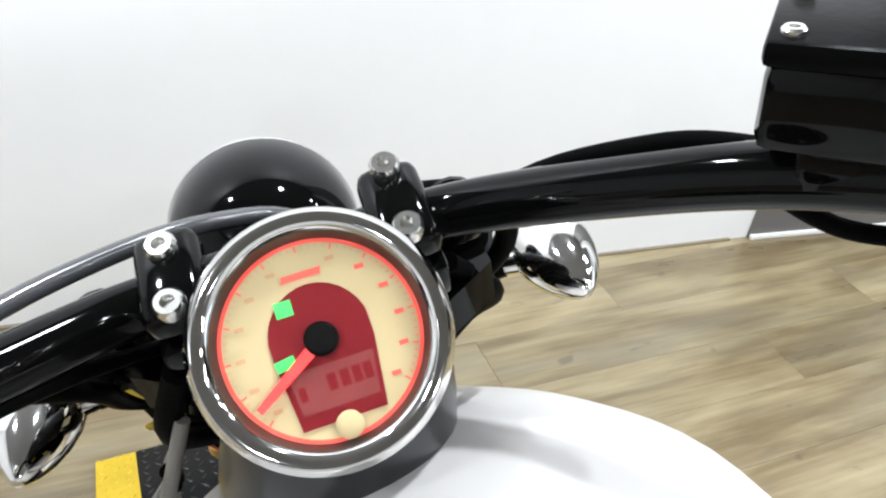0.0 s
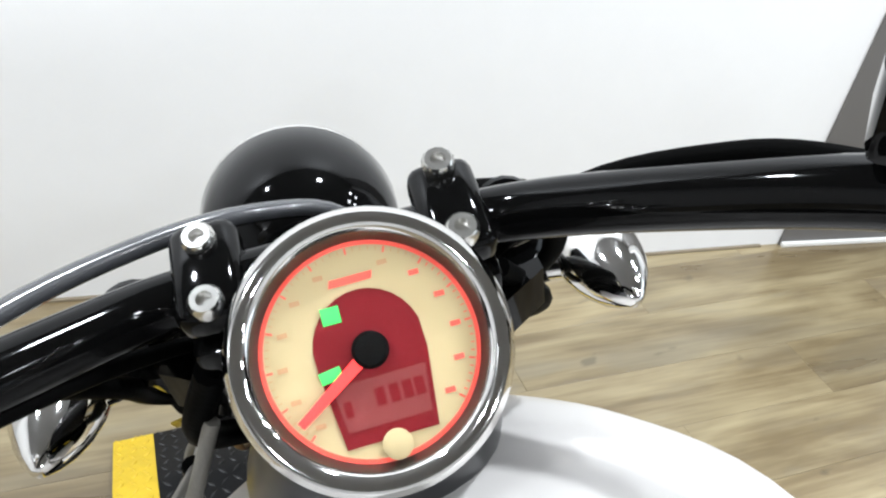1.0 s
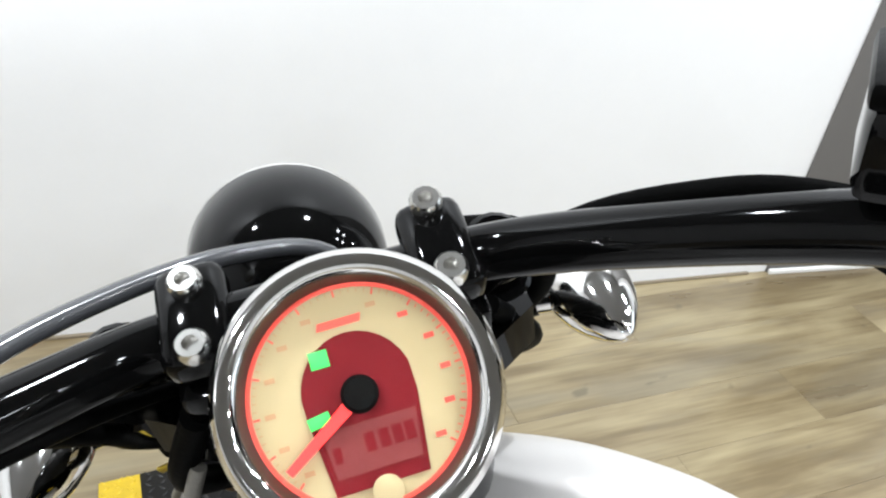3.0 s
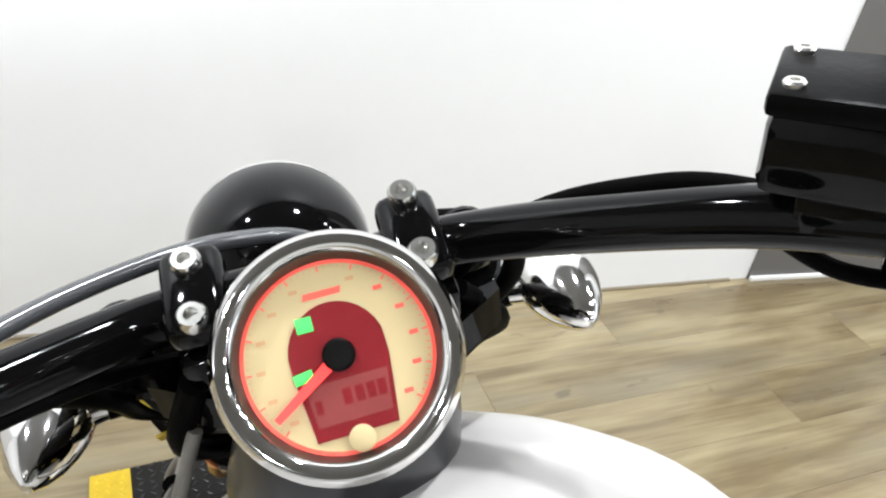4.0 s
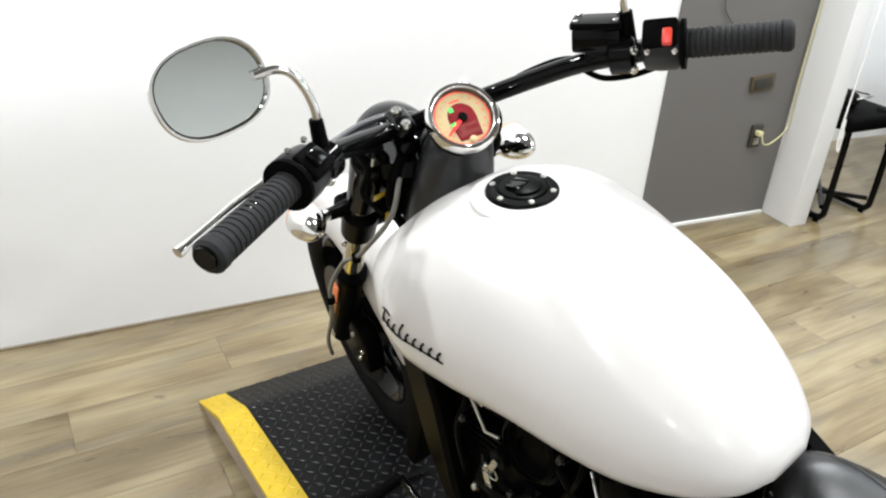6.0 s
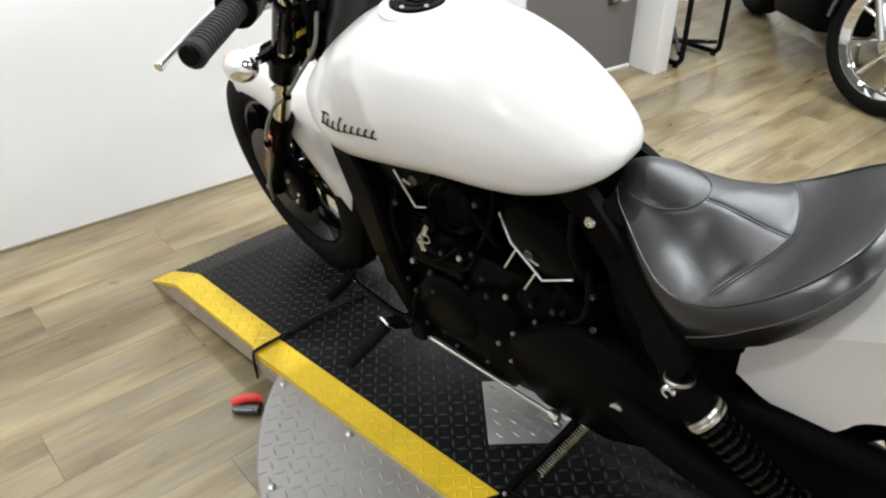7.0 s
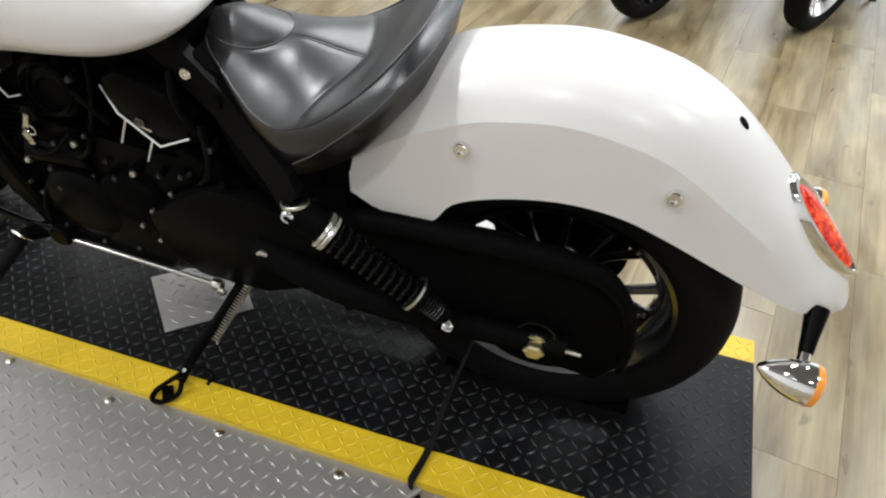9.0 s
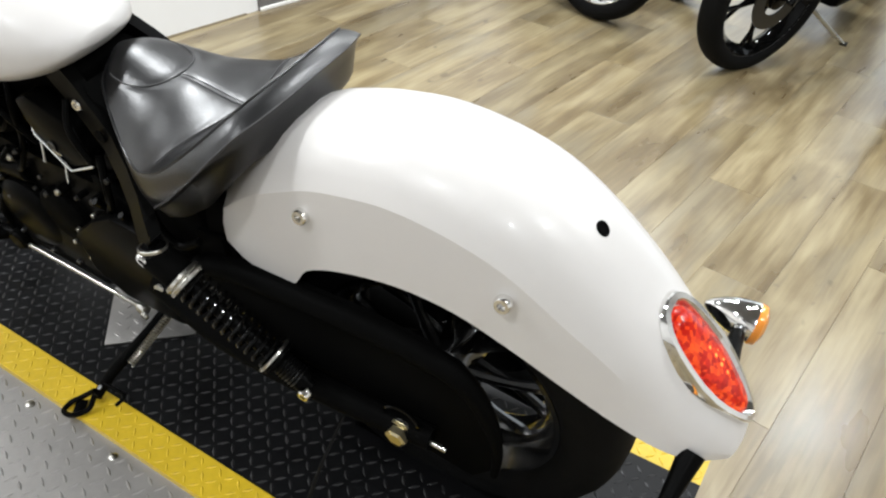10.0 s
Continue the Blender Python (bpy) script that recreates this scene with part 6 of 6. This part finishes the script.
# ---- other motorcycles of the showroom ----
def show_bike(at, heading, turn, rim_mat, spokes, label, pipe=-1):
    """A parked motorcycle; at: where its front tyre stands; heading: degrees of its nose; turn: of the front wheel against it."""
    root = tagged(new("parked_motorcycle"), label, "motorcycle", "parked motorcycles")
    M = pose(at[0], at[1], 0, 0, 0, heading - 90) @ Matrix.Rotation(radians(-7), 4, "Y")
    F = M @ pose(0, 0, 0.33, 0, 0, turn)
    lip, pairs = (CHROME, 0.0) if rim_mat is CHROME else (SILVER_CUT, 0.20)
    wheel("front_wheel", 0.33, 0.105, F, root, rim_mat, spokes, "front wheel", 0.080, lip, pairs)
    part("brake_disc", xf(lathe([(0.07, -0.003), (0.13, -0.003), (0.13, 0.003), (0.07, 0.003), (0.07, -0.003)], 40, TOX, False), F @ Matrix.Translation((-0.055, 0, 0))), STEEL if rim_mat is CHROME else DARK_STEEL, root)
    part("brake_caliper", box(0.05, 0.08, 0.10, F @ pose(-0.085, -0.14, 0.05, 30, 0, 0), 0.012), BLACK_SATIN, root)
    for sgn in (-1, 1):
        part("fork_leg", xf(rod((sgn * 0.10, 0, 0), (sgn * 0.10, -0.36, 0.62), 0.028, 0.022, 16), F), CHROME if rim_mat is CHROME else BLACK_GLOSS, root)
    rings = []
    for k in range(15):
        a = radians(60 + 120 * k / 14)
        rings.append([Vector((0.075 * t, (0.36 - 0.05 * abs(t) ** 3) * math.cos(a), (0.36 - 0.05 * abs(t) ** 3) * math.sin(a))) for t in (-1, -0.7, -0.3, 0.3, 0.7, 1)] + [Vector((0.07 * t, (0.352 - 0.05 * abs(t) ** 3) * math.cos(a), (0.352 - 0.05 * abs(t) ** 3) * math.sin(a))) for t in (1, 0.3, -0.3, -1)][:4] + [])
    part("front_fender", xf(loft(rings), F), BLACK_GLOSS, root)
    part("engine", xf(side_slab([(-0.45, 0.20), (-0.55, 0.50), (-0.75, 0.60), (-1.0, 0.55), (-1.10, 0.30), (-0.95, 0.16)], -0.16, 0.16, 0.03), M), BLACK_SATIN, root)
    for i in range(7):
        part("cooling_fin", xf(side_slab([(-0.52 - 0.012 * i, 0.36 + 0.03 * i), (-0.66, 0.40 + 0.03 * i), (-0.66, 0.408 + 0.03 * i), (-0.52 - 0.012 * i, 0.368 + 0.03 * i)], -0.19, 0.19, 0.002), M), STEEL, root)
    part("engine_cover", xf(lathe([(0.11, 0), (0.108, 0.03), (0.08, 0.05), (0, 0.055)], 32, along((-0.16, -0.80, 0.34), (-0.3, -0.80, 0.34))), M), CHROME, root, "polished engine cover")
    part("fuel_tank", xf(loft([[Vector((w * math.cos(t), y, z + h * math.sin(t))) for t in [2 * math.pi * k / 18 for k in range(18)]] for y, z, w, h in ((-0.30, 0.78, 0.05, 0.05), (-0.40, 0.80, 0.15, 0.11), (-0.60, 0.80, 0.17, 0.13), (-0.80, 0.77, 0.12, 0.09), (-0.88, 0.75, 0.05, 0.04))]), M), BLACK_GLOSS, root)
    part("seat", xf(loft([[Vector((w * math.cos(t), y, z + h * math.sin(t))) for t in [2 * math.pi * k / 16 for k in range(16)]] for y, z, w, h in ((-0.86, 0.68, 0.08, 0.03), (-1.0, 0.66, 0.15, 0.045), (-1.25, 0.68, 0.17, 0.05), (-1.4, 0.72, 0.12, 0.05))]), M), LEATHER, root)
    wheel("rear_wheel", 0.33, 0.15, M @ pose(0, -1.55, 0.33), root, rim_mat, spokes, "rear wheel", 0.095, lip, pairs)
    part("exhaust", xf(tube([(pipe * 0.12, -0.55, 0.35), (pipe * 0.20, -0.50, 0.22), (pipe * 0.22, -0.8, 0.17), (pipe * 0.22, -1.4, 0.20), (pipe * 0.22, -1.75, 0.24)], [0.025, 0.028, 0.035, 0.05, 0.05], 16, 4), M), CHROME, root, "chrome exhaust pipe")
    part("handlebar", xf(tube([(-0.40, -0.55, 1.02), (-0.25, -0.42, 1.03), (0, -0.38, 0.98), (0.25, -0.42, 1.03), (0.40, -0.55, 1.02)], 0.015, 10, 5), M), BLACK_GLOSS, root)
    part("headlamp", xf(lathe([(0, -0.09), (0.06, -0.08), (0.09, -0.03), (0.095, 0.03), (0.09, 0.045), (0, 0.06)], 32, along((0, -0.26, 0.86), (0, 0.1, 0.83))), M), CHROME, root)
    st = part("side_stand", xf(tube([(-0.08, -0.42, 0.18), (-0.16, -0.53, 0.09), (-0.227, -0.60, 0.025)], 0.010, 10, 3), M), STEEL, root, "side stand")
    part("stand_foot", box(0.05, 0.03, 0.006, Matrix.Translation((M @ Vector((-0.227, -0.60, 0.025))) * 1.0) @ pose(0, 0, 0.004), 0.001), BLACK_SATIN, st)
    return root


show_bike((2.64, 0.82), 221, 28, CHROME, 9, "dark parked motorcycle with bright chrome wheels")
show_bike((3.13, 0.60), 221, 28, CHROME, 9, "dark parked motorcycle standing behind another one")
show_bike((2.48, 0.07), 168, -16, BLACK_GLOSS, 10, "black parked motorcycle with black cast wheels on its side stand", 1)
show_bike((2.66, -0.66), 168, -16, CHROME, 9, "black parked motorcycle with chrome spoked wheels", 1)

# ---- floor planks ----
PL, PW = 1.22, 0.182
FLOOR = pose(0, 0, 0, 0, 0, -7.5)
bm = box(PL - 0.0004, PW - 0.0004, 0.006, pose(0, 0, -0.003), 0.0006, 1)
plank_me = bpy.data.meshes.new("plank")
bm.to_mesh(plank_me)
bm.free()
plank_me.materials.append(WOOD)
for r in range(-30, 22):
    off = ((r * 0.37) % 1.0) * PL
    for c in range(-6, 7):
        x, y = c * PL + off - 0.3, r * PW + 0.02
        p = FLOOR @ Vector((x, y, 0))
        q = ROOM.inverted() @ p
        if not (-4.95 + 0.5 * PL < q.x < 4.6 and -6.5 < q.y < 0.75):
            continue
        if q.x < 0.75 and q.y > 0.25:
            continue
        shared("plank", plank_me, floor, FLOOR @ pose(x, y, 0.0, 0, 0, 180 if (r + c) % 2 else 0))
